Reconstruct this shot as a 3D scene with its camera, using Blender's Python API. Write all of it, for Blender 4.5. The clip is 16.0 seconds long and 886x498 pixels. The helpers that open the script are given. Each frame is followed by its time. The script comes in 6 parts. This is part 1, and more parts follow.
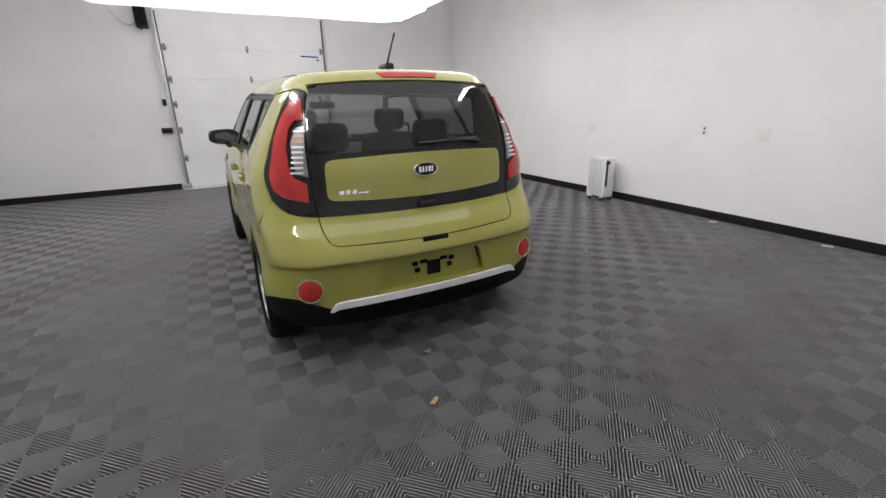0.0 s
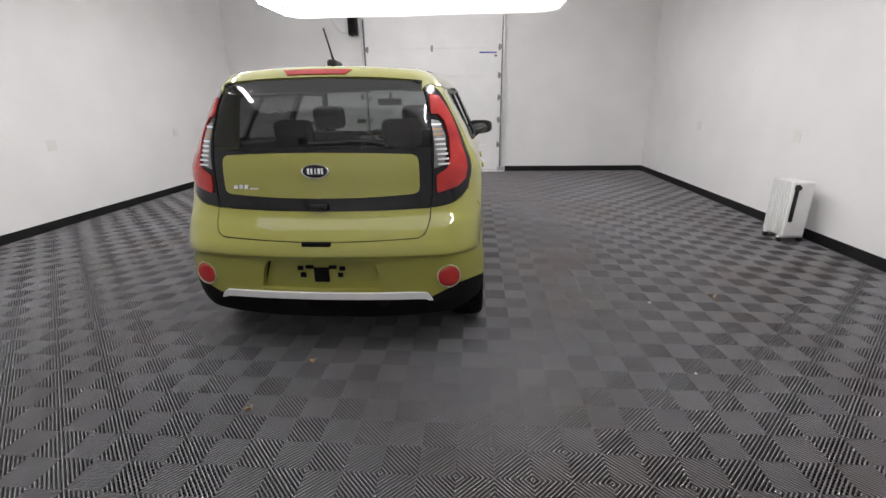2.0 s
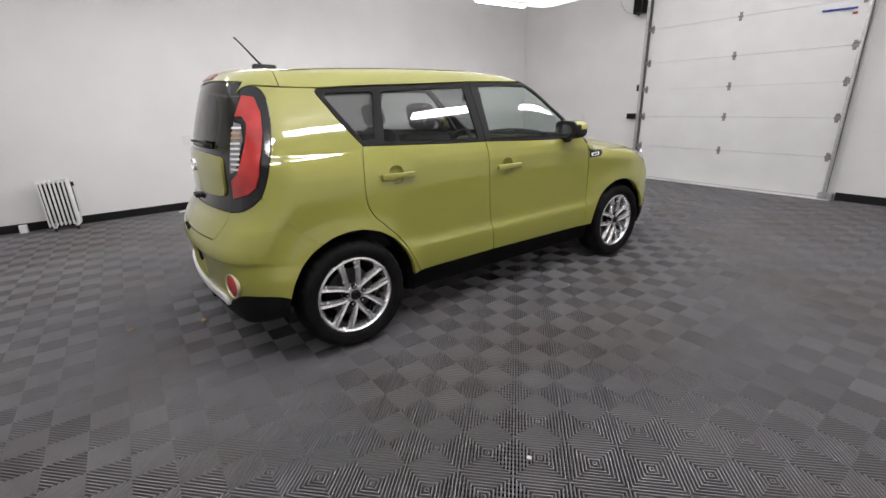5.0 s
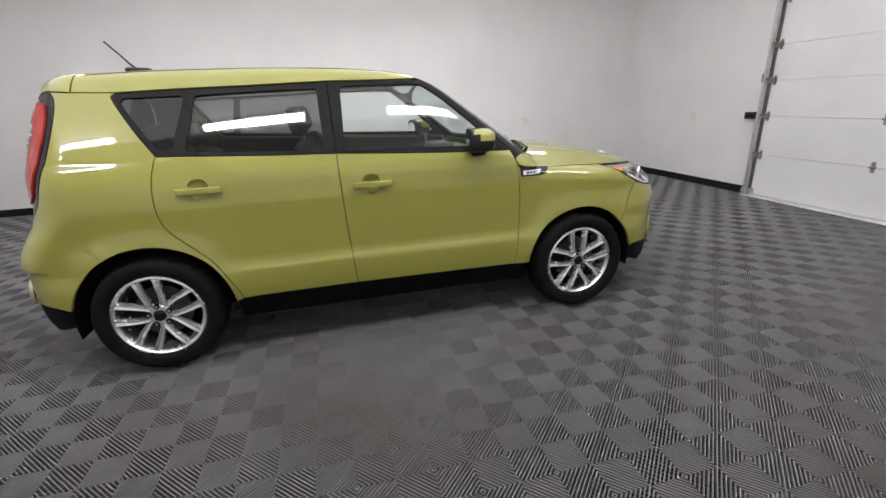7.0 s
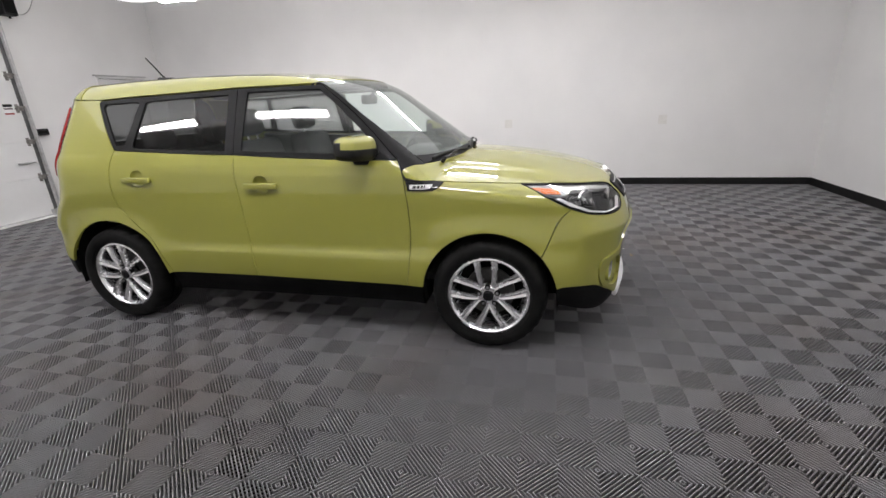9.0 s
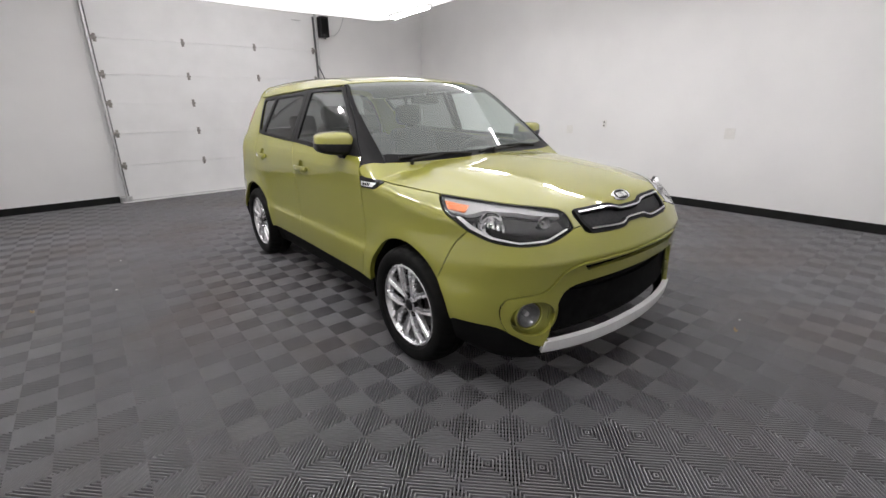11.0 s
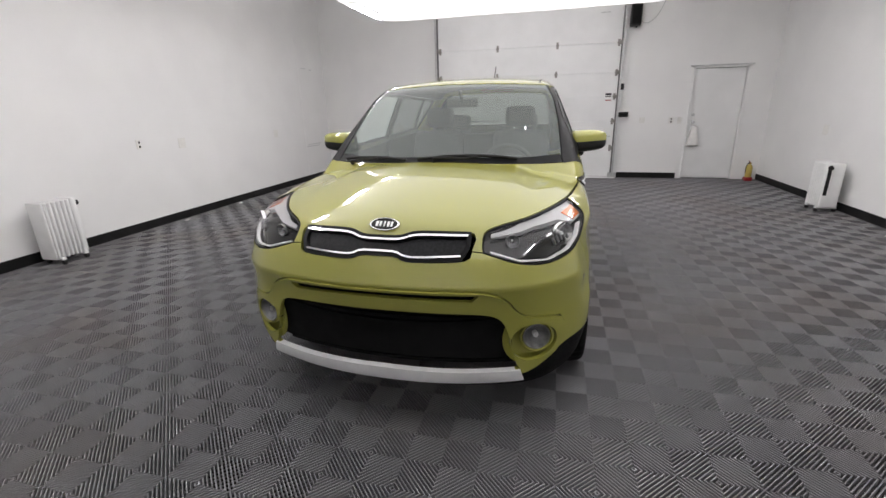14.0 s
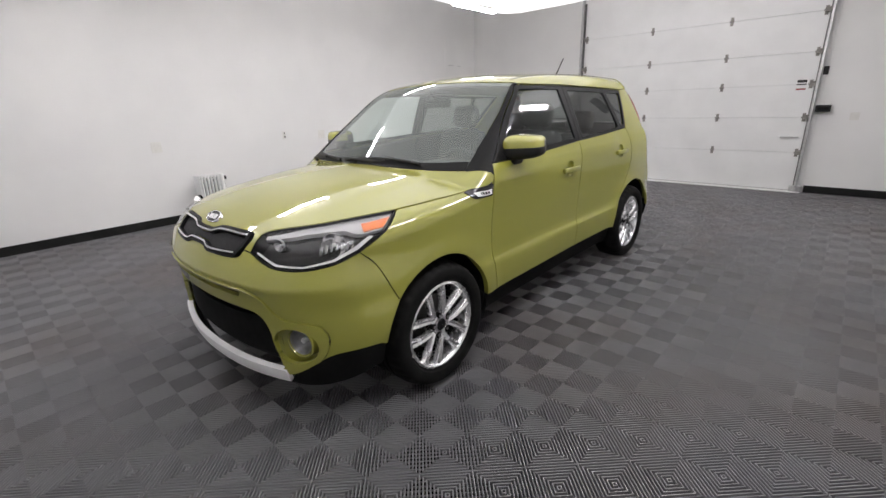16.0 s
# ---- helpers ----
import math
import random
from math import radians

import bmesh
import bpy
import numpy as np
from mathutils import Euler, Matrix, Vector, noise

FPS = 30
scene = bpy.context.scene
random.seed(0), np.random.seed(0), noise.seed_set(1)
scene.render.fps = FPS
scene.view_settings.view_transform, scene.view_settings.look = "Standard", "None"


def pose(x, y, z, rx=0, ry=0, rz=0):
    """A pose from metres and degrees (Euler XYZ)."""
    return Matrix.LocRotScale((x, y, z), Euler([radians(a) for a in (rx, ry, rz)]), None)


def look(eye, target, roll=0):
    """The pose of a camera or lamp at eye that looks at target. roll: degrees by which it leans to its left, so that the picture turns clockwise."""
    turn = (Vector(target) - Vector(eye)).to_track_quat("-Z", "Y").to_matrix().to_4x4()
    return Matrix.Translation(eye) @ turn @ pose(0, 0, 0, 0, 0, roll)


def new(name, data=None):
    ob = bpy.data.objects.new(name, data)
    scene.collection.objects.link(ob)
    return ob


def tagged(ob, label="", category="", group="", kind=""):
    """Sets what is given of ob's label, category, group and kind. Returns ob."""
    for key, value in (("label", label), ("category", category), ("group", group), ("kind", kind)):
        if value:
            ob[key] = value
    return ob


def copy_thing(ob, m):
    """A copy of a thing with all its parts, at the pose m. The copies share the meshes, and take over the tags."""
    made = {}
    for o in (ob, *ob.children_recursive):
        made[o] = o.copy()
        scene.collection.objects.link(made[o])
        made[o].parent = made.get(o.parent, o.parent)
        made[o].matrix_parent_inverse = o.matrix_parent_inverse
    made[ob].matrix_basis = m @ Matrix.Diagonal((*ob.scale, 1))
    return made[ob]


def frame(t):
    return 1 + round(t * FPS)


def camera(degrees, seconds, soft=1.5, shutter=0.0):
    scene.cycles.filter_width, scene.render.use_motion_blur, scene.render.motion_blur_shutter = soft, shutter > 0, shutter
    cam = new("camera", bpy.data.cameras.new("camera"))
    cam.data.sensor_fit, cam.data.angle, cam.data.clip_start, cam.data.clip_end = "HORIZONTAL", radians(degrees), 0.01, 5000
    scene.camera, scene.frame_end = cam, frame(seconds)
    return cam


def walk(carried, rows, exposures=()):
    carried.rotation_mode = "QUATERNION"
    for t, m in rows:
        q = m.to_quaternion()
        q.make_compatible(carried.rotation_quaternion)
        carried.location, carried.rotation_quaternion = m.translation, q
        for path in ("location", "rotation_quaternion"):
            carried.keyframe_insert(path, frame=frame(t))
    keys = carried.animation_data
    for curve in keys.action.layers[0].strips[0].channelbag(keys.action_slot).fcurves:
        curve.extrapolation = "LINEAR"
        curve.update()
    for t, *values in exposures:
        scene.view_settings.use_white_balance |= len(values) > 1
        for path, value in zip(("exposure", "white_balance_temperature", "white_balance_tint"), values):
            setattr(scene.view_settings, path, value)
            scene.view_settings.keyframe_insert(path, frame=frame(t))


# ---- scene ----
cam = camera(91.0, 16.0)
# seconds, eye x y z, yaw to the left of +y, pitch up, roll
PATH = [
    (0, -1.071, -4.086, 1.431, -28.06, -18.53, -1.23),
    (0.5, -0.648, -4.186, 1.431, -20.30, -18.56, -1.10),
    (1, -0.125, -4.236, 1.428, -11.38, -18.73, -0.86),
    (1.5, 0.330, -4.235, 1.423, -3.95, -18.61, -0.89),
    (2, 0.841, -4.142, 1.422, 4.38, -18.64, -0.85),
    (2.5, 1.292, -4.018, 1.419, 11.47, -18.71, -1.35),
    (3, 1.758, -3.793, 1.421, 20.63, -18.67, -1.50),
    (3.5, 2.146, -3.523, 1.419, 28.91, -18.57, -1.69),
    (3.7, 2.294, -3.384, 1.412, 32.46, -18.51, -1.78),
    (4.225, 2.671, -2.996, 1.407, 41.61, -18.48, -1.87),
    (4.75, 2.980, -2.495, 1.404, 50.64, -18.57, -1.81),
    (5.275, 3.198, -1.948, 1.403, 58.54, -18.72, -1.76),
    (5.8, 3.300, -1.426, 1.404, 64.30, -18.84, -1.84),
    (6, 3.325, -1.232, 1.399, 66.13, -18.78, -2.02),
    (6.5, 3.348, -0.777, 1.405, 70.11, -18.96, -2.12),
    (7, 3.351, -0.280, 1.401, 76.13, -18.80, -2.11),
    (7.5, 3.332, 0.163, 1.398, 82.99, -18.67, -1.55),
    (8, 3.308, 0.657, 1.398, 90.52, -18.61, -0.71),
    (8.5, 3.263, 1.102, 1.405, 97.28, -18.75, -1.20),
    (9, 3.130, 1.586, 1.410, 103.80, -18.94, -2.47),
    (9.2, 3.084, 1.758, 1.408, 106.52, -18.78, -2.40),
    (9.725, 2.902, 2.231, 1.402, 114.98, -18.65, -2.65),
    (10.25, 2.629, 2.654, 1.387, 125.55, -18.34, -2.08),
    (10.775, 2.272, 3.007, 1.373, 136.77, -18.04, -1.35),
    (11.3, 1.840, 3.273, 1.371, 147.17, -17.94, -1.13),
    (11.5, 1.688, 3.366, 1.375, 150.49, -17.96, -1.24),
    (12, 1.216, 3.559, 1.380, 159.87, -18.02, -1.49),
    (12.5, 0.799, 3.681, 1.383, 168.37, -17.93, -1.40),
    (13, 0.288, 3.739, 1.393, 178.47, -17.98, -1.44),
    (13.5, -0.181, 3.735, 1.393, 186.25, -17.90, -1.53),
    (14, -0.693, 3.664, 1.402, 194.53, -17.99, -1.36),
    (14.5, -1.123, 3.535, 1.404, 201.97, -17.95, -1.31),
    (15, -1.554, 3.313, 1.412, 210.15, -18.09, -1.43),
    (15.5, -1.905, 3.076, 1.421, 216.51, -18.27, -1.57),
    (16, -2.261, 2.759, 1.419, 222.79, -18.31, -1.96),
]


def stand(x, y, z, yaw, pitch, roll):
    """The camera's pose from its place, heading, tilt and lean."""
    ya, pi = radians(yaw), radians(pitch)
    way = Vector((-math.sin(ya) * math.cos(pi), math.cos(ya) * math.cos(pi), math.sin(pi)))
    eye = Vector((x, y, z))
    return look(eye, eye + way, roll)


walk(cam, [(row[0], stand(*row[1:])) for row in PATH], [(0.0, 0.10), (3.7, 0.12), (5.9, 0.12), (9.1, 0.18), (11.3, 0.10), (16.0, 0.08)])


# ---- light: a large lit fabric ceiling over the car, strip lamps along its edges, unseen fill lamps added above it ----
world = bpy.data.worlds.new("world")
world.use_nodes = True
world.node_tree.nodes["Background"].inputs[0].default_value = (0.8, 0.82, 0.85, 1)
world.node_tree.nodes["Background"].inputs[1].default_value = 0.05
scene.world = world
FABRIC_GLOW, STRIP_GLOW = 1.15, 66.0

# ---- materials ----


def material(name, color, rough=0.5, metal=0.0, coat=0.0, spec=0.5):
    """A principled material; returns it with its tree and shader."""
    m = bpy.data.materials.new(name)
    m.use_nodes = True
    p = m.node_tree.nodes["Principled BSDF"]
    p.inputs["Base Color"].default_value = (*color, 1)
    p.inputs["Roughness"].default_value = rough
    p.inputs["Metallic"].default_value = metal
    p.inputs["Coat Weight"].default_value = coat
    p.inputs["Coat Roughness"].default_value = 0.03
    p.inputs["Specular IOR Level"].default_value = spec
    return m


def vary(m, a, b, scale, detail=4.0, fine=0.0, bump=0.0, rough=None, island=False, lo=0.3, hi=0.7):
    """Two-scale variation of colour between a and b, with optional fine bump and roughness range."""
    t = m.node_tree
    p = t.nodes["Principled BSDF"]
    co = t.nodes.new("ShaderNodeTexCoord")
    n1 = t.nodes.new("ShaderNodeTexNoise")
    n1.inputs["Scale"].default_value, n1.inputs["Detail"].default_value = scale, detail
    t.links.new(co.outputs["Object"], n1.inputs["Vector"])
    ramp = t.nodes.new("ShaderNodeMapRange")
    ramp.inputs["From Min"].default_value, ramp.inputs["From Max"].default_value = lo, hi
    t.links.new(n1.outputs["Fac"], ramp.inputs["Value"])
    mix = t.nodes.new("ShaderNodeMix")
    mix.data_type = "RGBA"
    mix.inputs[6].default_value, mix.inputs[7].default_value = (*a, 1), (*b, 1)
    t.links.new(ramp.outputs["Result"], mix.inputs[0])
    t.links.new(mix.outputs[2], p.inputs["Base Color"])
    if rough:
        r = t.nodes.new("ShaderNodeMapRange")
        r.inputs["To Min"].default_value, r.inputs["To Max"].default_value = rough
        t.links.new(n1.outputs["Fac"], r.inputs["Value"])
        t.links.new(r.outputs["Result"], p.inputs["Roughness"])
    if fine:
        n2 = t.nodes.new("ShaderNodeTexNoise")
        n2.inputs["Scale"].default_value, n2.inputs["Detail"].default_value = fine, 3
        t.links.new(co.outputs["Object"], n2.inputs["Vector"])
        b2 = t.nodes.new("ShaderNodeBump")
        b2.inputs["Strength"].default_value, b2.inputs["Distance"].default_value = bump, 0.004
        t.links.new(n2.outputs["Fac"], b2.inputs["Height"])
        t.links.new(b2.outputs["Normal"], p.inputs["Normal"])
    return m


def glowing(name, color, strength):
    m = material(name, color, 0.6)
    p = m.node_tree.nodes["Principled BSDF"]
    p.inputs["Emission Color"].default_value = (*color, 1)
    p.inputs["Emission Strength"].default_value = strength
    return m


def pane(name, tint, ior=1.5, haze_share=0.0):
    """Thin glass: tinted see-through, with gloss that grows towards grazing angles, alike from both sides."""
    m = bpy.data.materials.new(name)
    m.use_nodes = True
    t = m.node_tree
    t.nodes.remove(t.nodes["Principled BSDF"])
    see, gloss, mix, weight = (t.nodes.new("ShaderNode" + k) for k in ("BsdfTransparent", "BsdfGlossy", "MixShader", "LayerWeight"))
    fifth, grade = t.nodes.new("ShaderNodeMath"), t.nodes.new("ShaderNodeMapRange")
    see.inputs[0].default_value = (*tint, 1)
    gloss.inputs["Roughness"].default_value = 0.015
    weight.inputs["Blend"].default_value = 0.5
    fifth.operation, fifth.inputs[1].default_value = "POWER", 5.0
    grade.inputs["To Min"].default_value = 1.25 * ((ior - 1) / (ior + 1)) ** 2
    t.links.new(weight.outputs["Facing"], fifth.inputs[0])
    t.links.new(fifth.outputs[0], grade.inputs["Value"])
    t.links.new(grade.outputs["Result"], mix.inputs[0])
    # the pale haze of reflections on the glass, put in as diffuse colour
    if haze_share:
        veil, haze = t.nodes.new("ShaderNodeBsdfDiffuse"), t.nodes.new("ShaderNodeMixShader")
        veil.inputs[0].default_value = (0.56, 0.64, 0.60, 1)
        haze.inputs[0].default_value = haze_share
        t.links.new(see.outputs[0], haze.inputs[1])
        t.links.new(veil.outputs[0], haze.inputs[2])
        see = haze
    t.links.new(see.outputs[0], mix.inputs[1])
    t.links.new(gloss.outputs[0], mix.inputs[2])
    t.links.new(mix.outputs[0], t.nodes["Material Output"].inputs[0])
    return m


PAINT = vary(material("green_paint", (0.27, 0.262, 0.036), 0.5, 0.0, 1.0, 0.25), (0.236, 0.232, 0.036), (0.284, 0.278, 0.044), 900, 2, lo=0.35, hi=0.65)
PAINT.node_tree.nodes["Principled BSDF"].inputs["Coat IOR"].default_value = 1.72
PAINT.node_tree.nodes["Principled BSDF"].inputs["Coat Roughness"].default_value = 0.02
TRIM = vary(material("black_trim", (0.02, 0.02, 0.022), 0.5, spec=0.14), (0.005, 0.005, 0.0055), (0.008, 0.008, 0.0085), 12, fine=600, bump=0.15)
CLAD = vary(material("black_cladding", (0.012, 0.012, 0.013), 0.7, spec=0.1), (0.005, 0.005, 0.005), (0.009, 0.009, 0.009), 9, fine=500, bump=0.25)
GLOSS = material("black_gloss", (0.006, 0.006, 0.007), 0.12, 0, 0.15, 0.35)
LINER = vary(material("dark_liner", (0.006, 0.006, 0.006), 0.95, spec=0.1), (0.004, 0.004, 0.004), (0.009, 0.009, 0.009), 15)
RUBBER = vary(material("tyre_rubber", (0.010, 0.010, 0.010), 0.75, spec=0.15), (0.003, 0.003, 0.003), (0.008, 0.0078, 0.0075), 14, fine=250, bump=0.2)
ALLOY = vary(material("silver_alloy", (0.78, 0.78, 0.79), 0.25, 0.85), (0.70, 0.70, 0.71), (0.82, 0.82, 0.83), 20, rough=(0.20, 0.32))
CHROME = material("chrome", (0.85, 0.85, 0.86), 0.08, 1.0)
SILVER = vary(material("silver_plastic", (0.7, 0.7, 0.7), 0.35, 0.1), (0.72, 0.72, 0.72), (0.80, 0.80, 0.80), 10)
RED = vary(material("red_lens", (0.36, 0.018, 0.020), 0.18, 0, 0.4, 0.3), (0.30, 0.014, 0.016), (0.42, 0.030, 0.026), 9)
AMBER = material("amber_lens", (0.75, 0.16, 0.01), 0.15, 0, 1.0)
AMBER_CLEAR = material("smoked_amber_lens", (0.50, 0.30, 0.16), 0.25, 0, 0.5)
CLEAR = pane("clear_lens", (0.9, 0.9, 0.9), 1.45)
SCREEN_PANE = pane("hazed_windscreen", (0.82, 0.90, 0.87), 1.6, 0.12)
GLASS = pane("clear_glass", (0.88, 0.93, 0.915), 1.6, 0.02)
SHADED = pane("privacy_glass", (0.40, 0.41, 0.41), 1.6)
REAR_PANE = pane("tinted_rear_glass", (0.30, 0.31, 0.31), 1.55)
SEAT = vary(material("seat_cloth", (0.07, 0.07, 0.072), 0.9), (0.032, 0.032, 0.034), (0.055, 0.055, 0.058), 30, fine=400, bump=0.3)
CABIN = vary(material("cabin_plastic", (0.06, 0.06, 0.06), 0.6), (0.026, 0.026, 0.026), (0.045, 0.045, 0.045), 14, fine=300, bump=0.2)
LINING = vary(material("headliner_cloth", (0.16, 0.16, 0.15), 0.95), (0.13, 0.13, 0.125), (0.17, 0.17, 0.165), 18)
CARPET = vary(material("carpet", (0.025, 0.025, 0.025), 1.0), (0.015, 0.015, 0.015), (0.035, 0.035, 0.035), 60)
WALL = vary(material("white_wall", (0.78, 0.775, 0.765), 0.75), (0.745, 0.74, 0.735), (0.80, 0.795, 0.785), 1.3, 6, fine=90, bump=0.06)
BASE = vary(material("black_rubber_base", (0.010, 0.010, 0.010), 0.6, spec=0.2), (0.007, 0.007, 0.007), (0.014, 0.014, 0.014), 5)
DOOR = vary(material("white_steel_door", (0.76, 0.76, 0.755), 0.45), (0.73, 0.73, 0.725), (0.79, 0.79, 0.785), 2.5, 5, fine=160, bump=0.08)
STEEL = vary(material("galvanised_steel", (0.55, 0.55, 0.55), 0.42, 0.8), (0.45, 0.45, 0.45), (0.62, 0.62, 0.62), 25)
AGED = vary(material("aged_steel", (0.3, 0.28, 0.26), 0.5, 0.6), (0.20, 0.19, 0.175), (0.36, 0.34, 0.32), 30)
RAIL_SHADE = vary(material("rail_shade_grey", (0.12, 0.12, 0.12), 0.7), (0.09, 0.09, 0.09), (0.15, 0.15, 0.15), 12)
WHITE = vary(material("white_enamel", (0.78, 0.78, 0.77), 0.4), (0.74, 0.74, 0.73), (0.82, 0.82, 0.81), 8)
PLATE = vary(material("ivory_plastic", (0.72, 0.71, 0.68), 0.4), (0.69, 0.68, 0.65), (0.75, 0.74, 0.71), 20)
DARK = vary(material("dark_plastic", (0.012, 0.012, 0.012), 0.5, spec=0.3), (0.008, 0.008, 0.008), (0.016, 0.016, 0.016), 15)
FABRIC = glowing("lit_fabric", (1.0, 0.972, 0.995), FABRIC_GLOW)
FABRIC.node_tree.nodes["Principled BSDF"].inputs["Base Color"].default_value = (0.72, 0.71, 0.71, 1)
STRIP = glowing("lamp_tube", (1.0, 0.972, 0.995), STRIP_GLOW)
TILE = vary(material("grey_tile", (0.085, 0.084, 0.086), 0.38, spec=0.3), (0.152, 0.152, 0.160), (0.190, 0.187, 0.194), 1.1, 5, fine=700, bump=0.2, rough=(0.32, 0.46))
UNDER = vary(material("tile_gap", (0.006, 0.006, 0.006), 0.95, spec=0.1), (0.004, 0.004, 0.004), (0.008, 0.008, 0.008), 3)
EXTING = material("red_enamel", (0.28, 0.012, 0.012), 0.3, 0, 0.5)
BRASS = material("aged_brass", (0.45, 0.32, 0.1), 0.4, 0.8)
LEAF = vary(material("dry_leaf", (0.35, 0.24, 0.12), 0.8), (0.28, 0.18, 0.08), (0.45, 0.34, 0.2), 120)
KRAFT = vary(material("brown_jar", (0.2, 0.15, 0.09), 0.4), (0.14, 0.10, 0.05), (0.26, 0.20, 0.12), 30)
RAG = vary(material("grey_cloth", (0.10, 0.11, 0.13), 0.95), (0.06, 0.068, 0.08), (0.15, 0.16, 0.18), 14)
BLUE = material("blue_plastic", (0.03, 0.07, 0.35), 0.4)
YELLOW = material("yellow_paint", (0.48, 0.37, 0.09), 0.6)
DIM = vary(material("dim_reflector", (0.25, 0.25, 0.25), 0.3, 0.6), (0.16, 0.16, 0.165), (0.28, 0.28, 0.285), 40)
STRIP_LENS = material("frosted_lens", (0.40, 0.40, 0.41), 0.3, 0.0, 0.5)
MESH = vary(material("satin_mesh", (0.02, 0.02, 0.022), 0.55, 0.0, spec=0.15), (0.012, 0.012, 0.013), (0.026, 0.026, 0.028), 90)
MIRROR = material("mirror_glass", (0.9, 0.9, 0.9), 0.02, 1.0)

from mathutils import geometry

# ---- mesh helpers ----


def part(name, bm, mat, parent=None, label="", smooth=None):
    """Links a bmesh, or (verts, faces), as one mesh object under a thing or a part."""
    me = bpy.data.meshes.new(name)
    if isinstance(bm, tuple):
        me.from_pydata([tuple(v) for v in bm[0]], [], [tuple(f) for f in bm[1]])
        me.update()
    else:
        bmesh.ops.recalc_face_normals(bm, faces=bm.faces)
        bm.to_mesh(me)
        bm.free()
    me.materials.append(mat)
    if smooth is not None:
        me.polygons.foreach_set("use_smooth", [True] * len(me.polygons))
        me.set_sharp_from_angle(angle=radians(smooth))
    ob = new(name, me)
    ob.parent = parent
    if label:
        ob["label"] = label
    return ob


def empty(name, m=None):
    ob = new(name)
    ob.empty_display_size = 0.1
    if m is not None:
        ob.matrix_world = m
    return ob


def add_box(bm, lo, hi, bevel=0.0, seg=2, turn=None):
    """A box from corner to corner, its edges rounded."""
    made = bmesh.ops.create_cube(bm, size=1)["verts"]
    for v in made:
        v.co = Vector([(lo[i] + hi[i]) / 2 + v.co[i] * (hi[i] - lo[i]) for i in range(3)])
    if bevel:
        edges = list({e for v in made for e in v.link_edges})
        got = bmesh.ops.bevel(bm, geom=edges, offset=bevel, segments=seg, profile=0.5, affect="EDGES")
        made = list({v for f in got["faces"] for v in f.verts} | {v for v in made if v.is_valid})
    if turn is not None:
        bmesh.ops.transform(bm, matrix=turn, verts=made)
    return bm


def box(lo, hi, bevel=0.0, seg=2, turn=None):
    return add_box(bmesh.new(), lo, hi, bevel, seg, turn)


def add_rod(bm, a, b, r, r2=None, n=12):
    """A round rod from a to b."""
    a, b = Vector(a), Vector(b)
    m = Matrix.Translation((a + b) / 2) @ (b - a).to_track_quat("Z", "Y").to_matrix().to_4x4()
    bmesh.ops.create_cone(bm, cap_ends=True, segments=n, radius1=r, radius2=r if r2 is None else r2, depth=(b - a).length, matrix=m)
    return bm


def rod(a, b, r, r2=None, n=12):
    return add_rod(bmesh.new(), a, b, r, r2, n)


def lathe(profile, n, axis="x"):
    """Verts and faces of a profile of (radius, along) spun about an axis."""
    verts, faces = [], []
    k = len(profile)
    for i in range(n):
        a = 2 * math.pi * i / n
        for r, s in profile:
            c, d = r * math.cos(a), r * math.sin(a)
            verts.append((s, c, d) if axis == "x" else (c, d, s))
    for i in range(n):
        for j in range(k - 1):
            faces.append((i * k + j, i * k + j + 1, (i + 1) % n * k + j + 1, (i + 1) % n * k + j))
    return verts, faces


def tube(points, r, n=8):
    """A bent round tube along points."""
    bm = bmesh.new()
    pts = [Vector(p) for p in points]
    rings = []
    for i, p in enumerate(pts):
        way = (pts[min(i + 1, len(pts) - 1)] - pts[max(i - 1, 0)]).normalized()
        q = way.to_track_quat("Z", "Y").to_matrix()
        rad = r[i] if isinstance(r, (list, tuple)) else r
        rings.append([bm.verts.new(p + q @ Vector((rad * math.cos(2 * math.pi * k / n), rad * math.sin(2 * math.pi * k / n), 0))) for k in range(n)])
    for a, b in zip(rings, rings[1:]):
        for k in range(n):
            bm.faces.new((a[k], a[(k + 1) % n], b[(k + 1) % n], b[k]))
    bm.faces.new(rings[0][::-1])
    bm.faces.new(rings[-1])
    return bm

def pchip(xs, ys):
    """A smooth curve through points that does not overshoot."""
    xs, ys = np.array(xs, float), np.array(ys, float)
    h, d = np.diff(xs), np.diff(ys) / np.diff(xs)
    m = np.zeros(len(xs))
    w1, w2 = 2 * h[1:] + h[:-1], h[1:] + 2 * h[:-1]
    inner = d[:-1] * d[1:] > 0
    m[1:-1][inner] = ((w1 + w2)[inner]) / (w1[inner] / d[:-1][inner] + w2[inner] / d[1:][inner])
    m[0], m[-1] = d[0], d[-1]

    def at(x):
        x = np.asarray(x, float)
        i = np.clip(np.searchsorted(xs, x) - 1, 0, len(h) - 1)
        s = np.clip((x - xs[i]) / h[i], 0, 1)
        y = ((1 + 2 * s) * ys[i] + s * h[i] * m[i]) * (1 - s) ** 2 + ((3 - 2 * s) * ys[i + 1] + (s - 1) * h[i] * m[i + 1]) * s * s
        return y + m[0] * np.minimum(x - xs[0], 0) + m[-1] * np.maximum(x - xs[-1], 0)

    return at


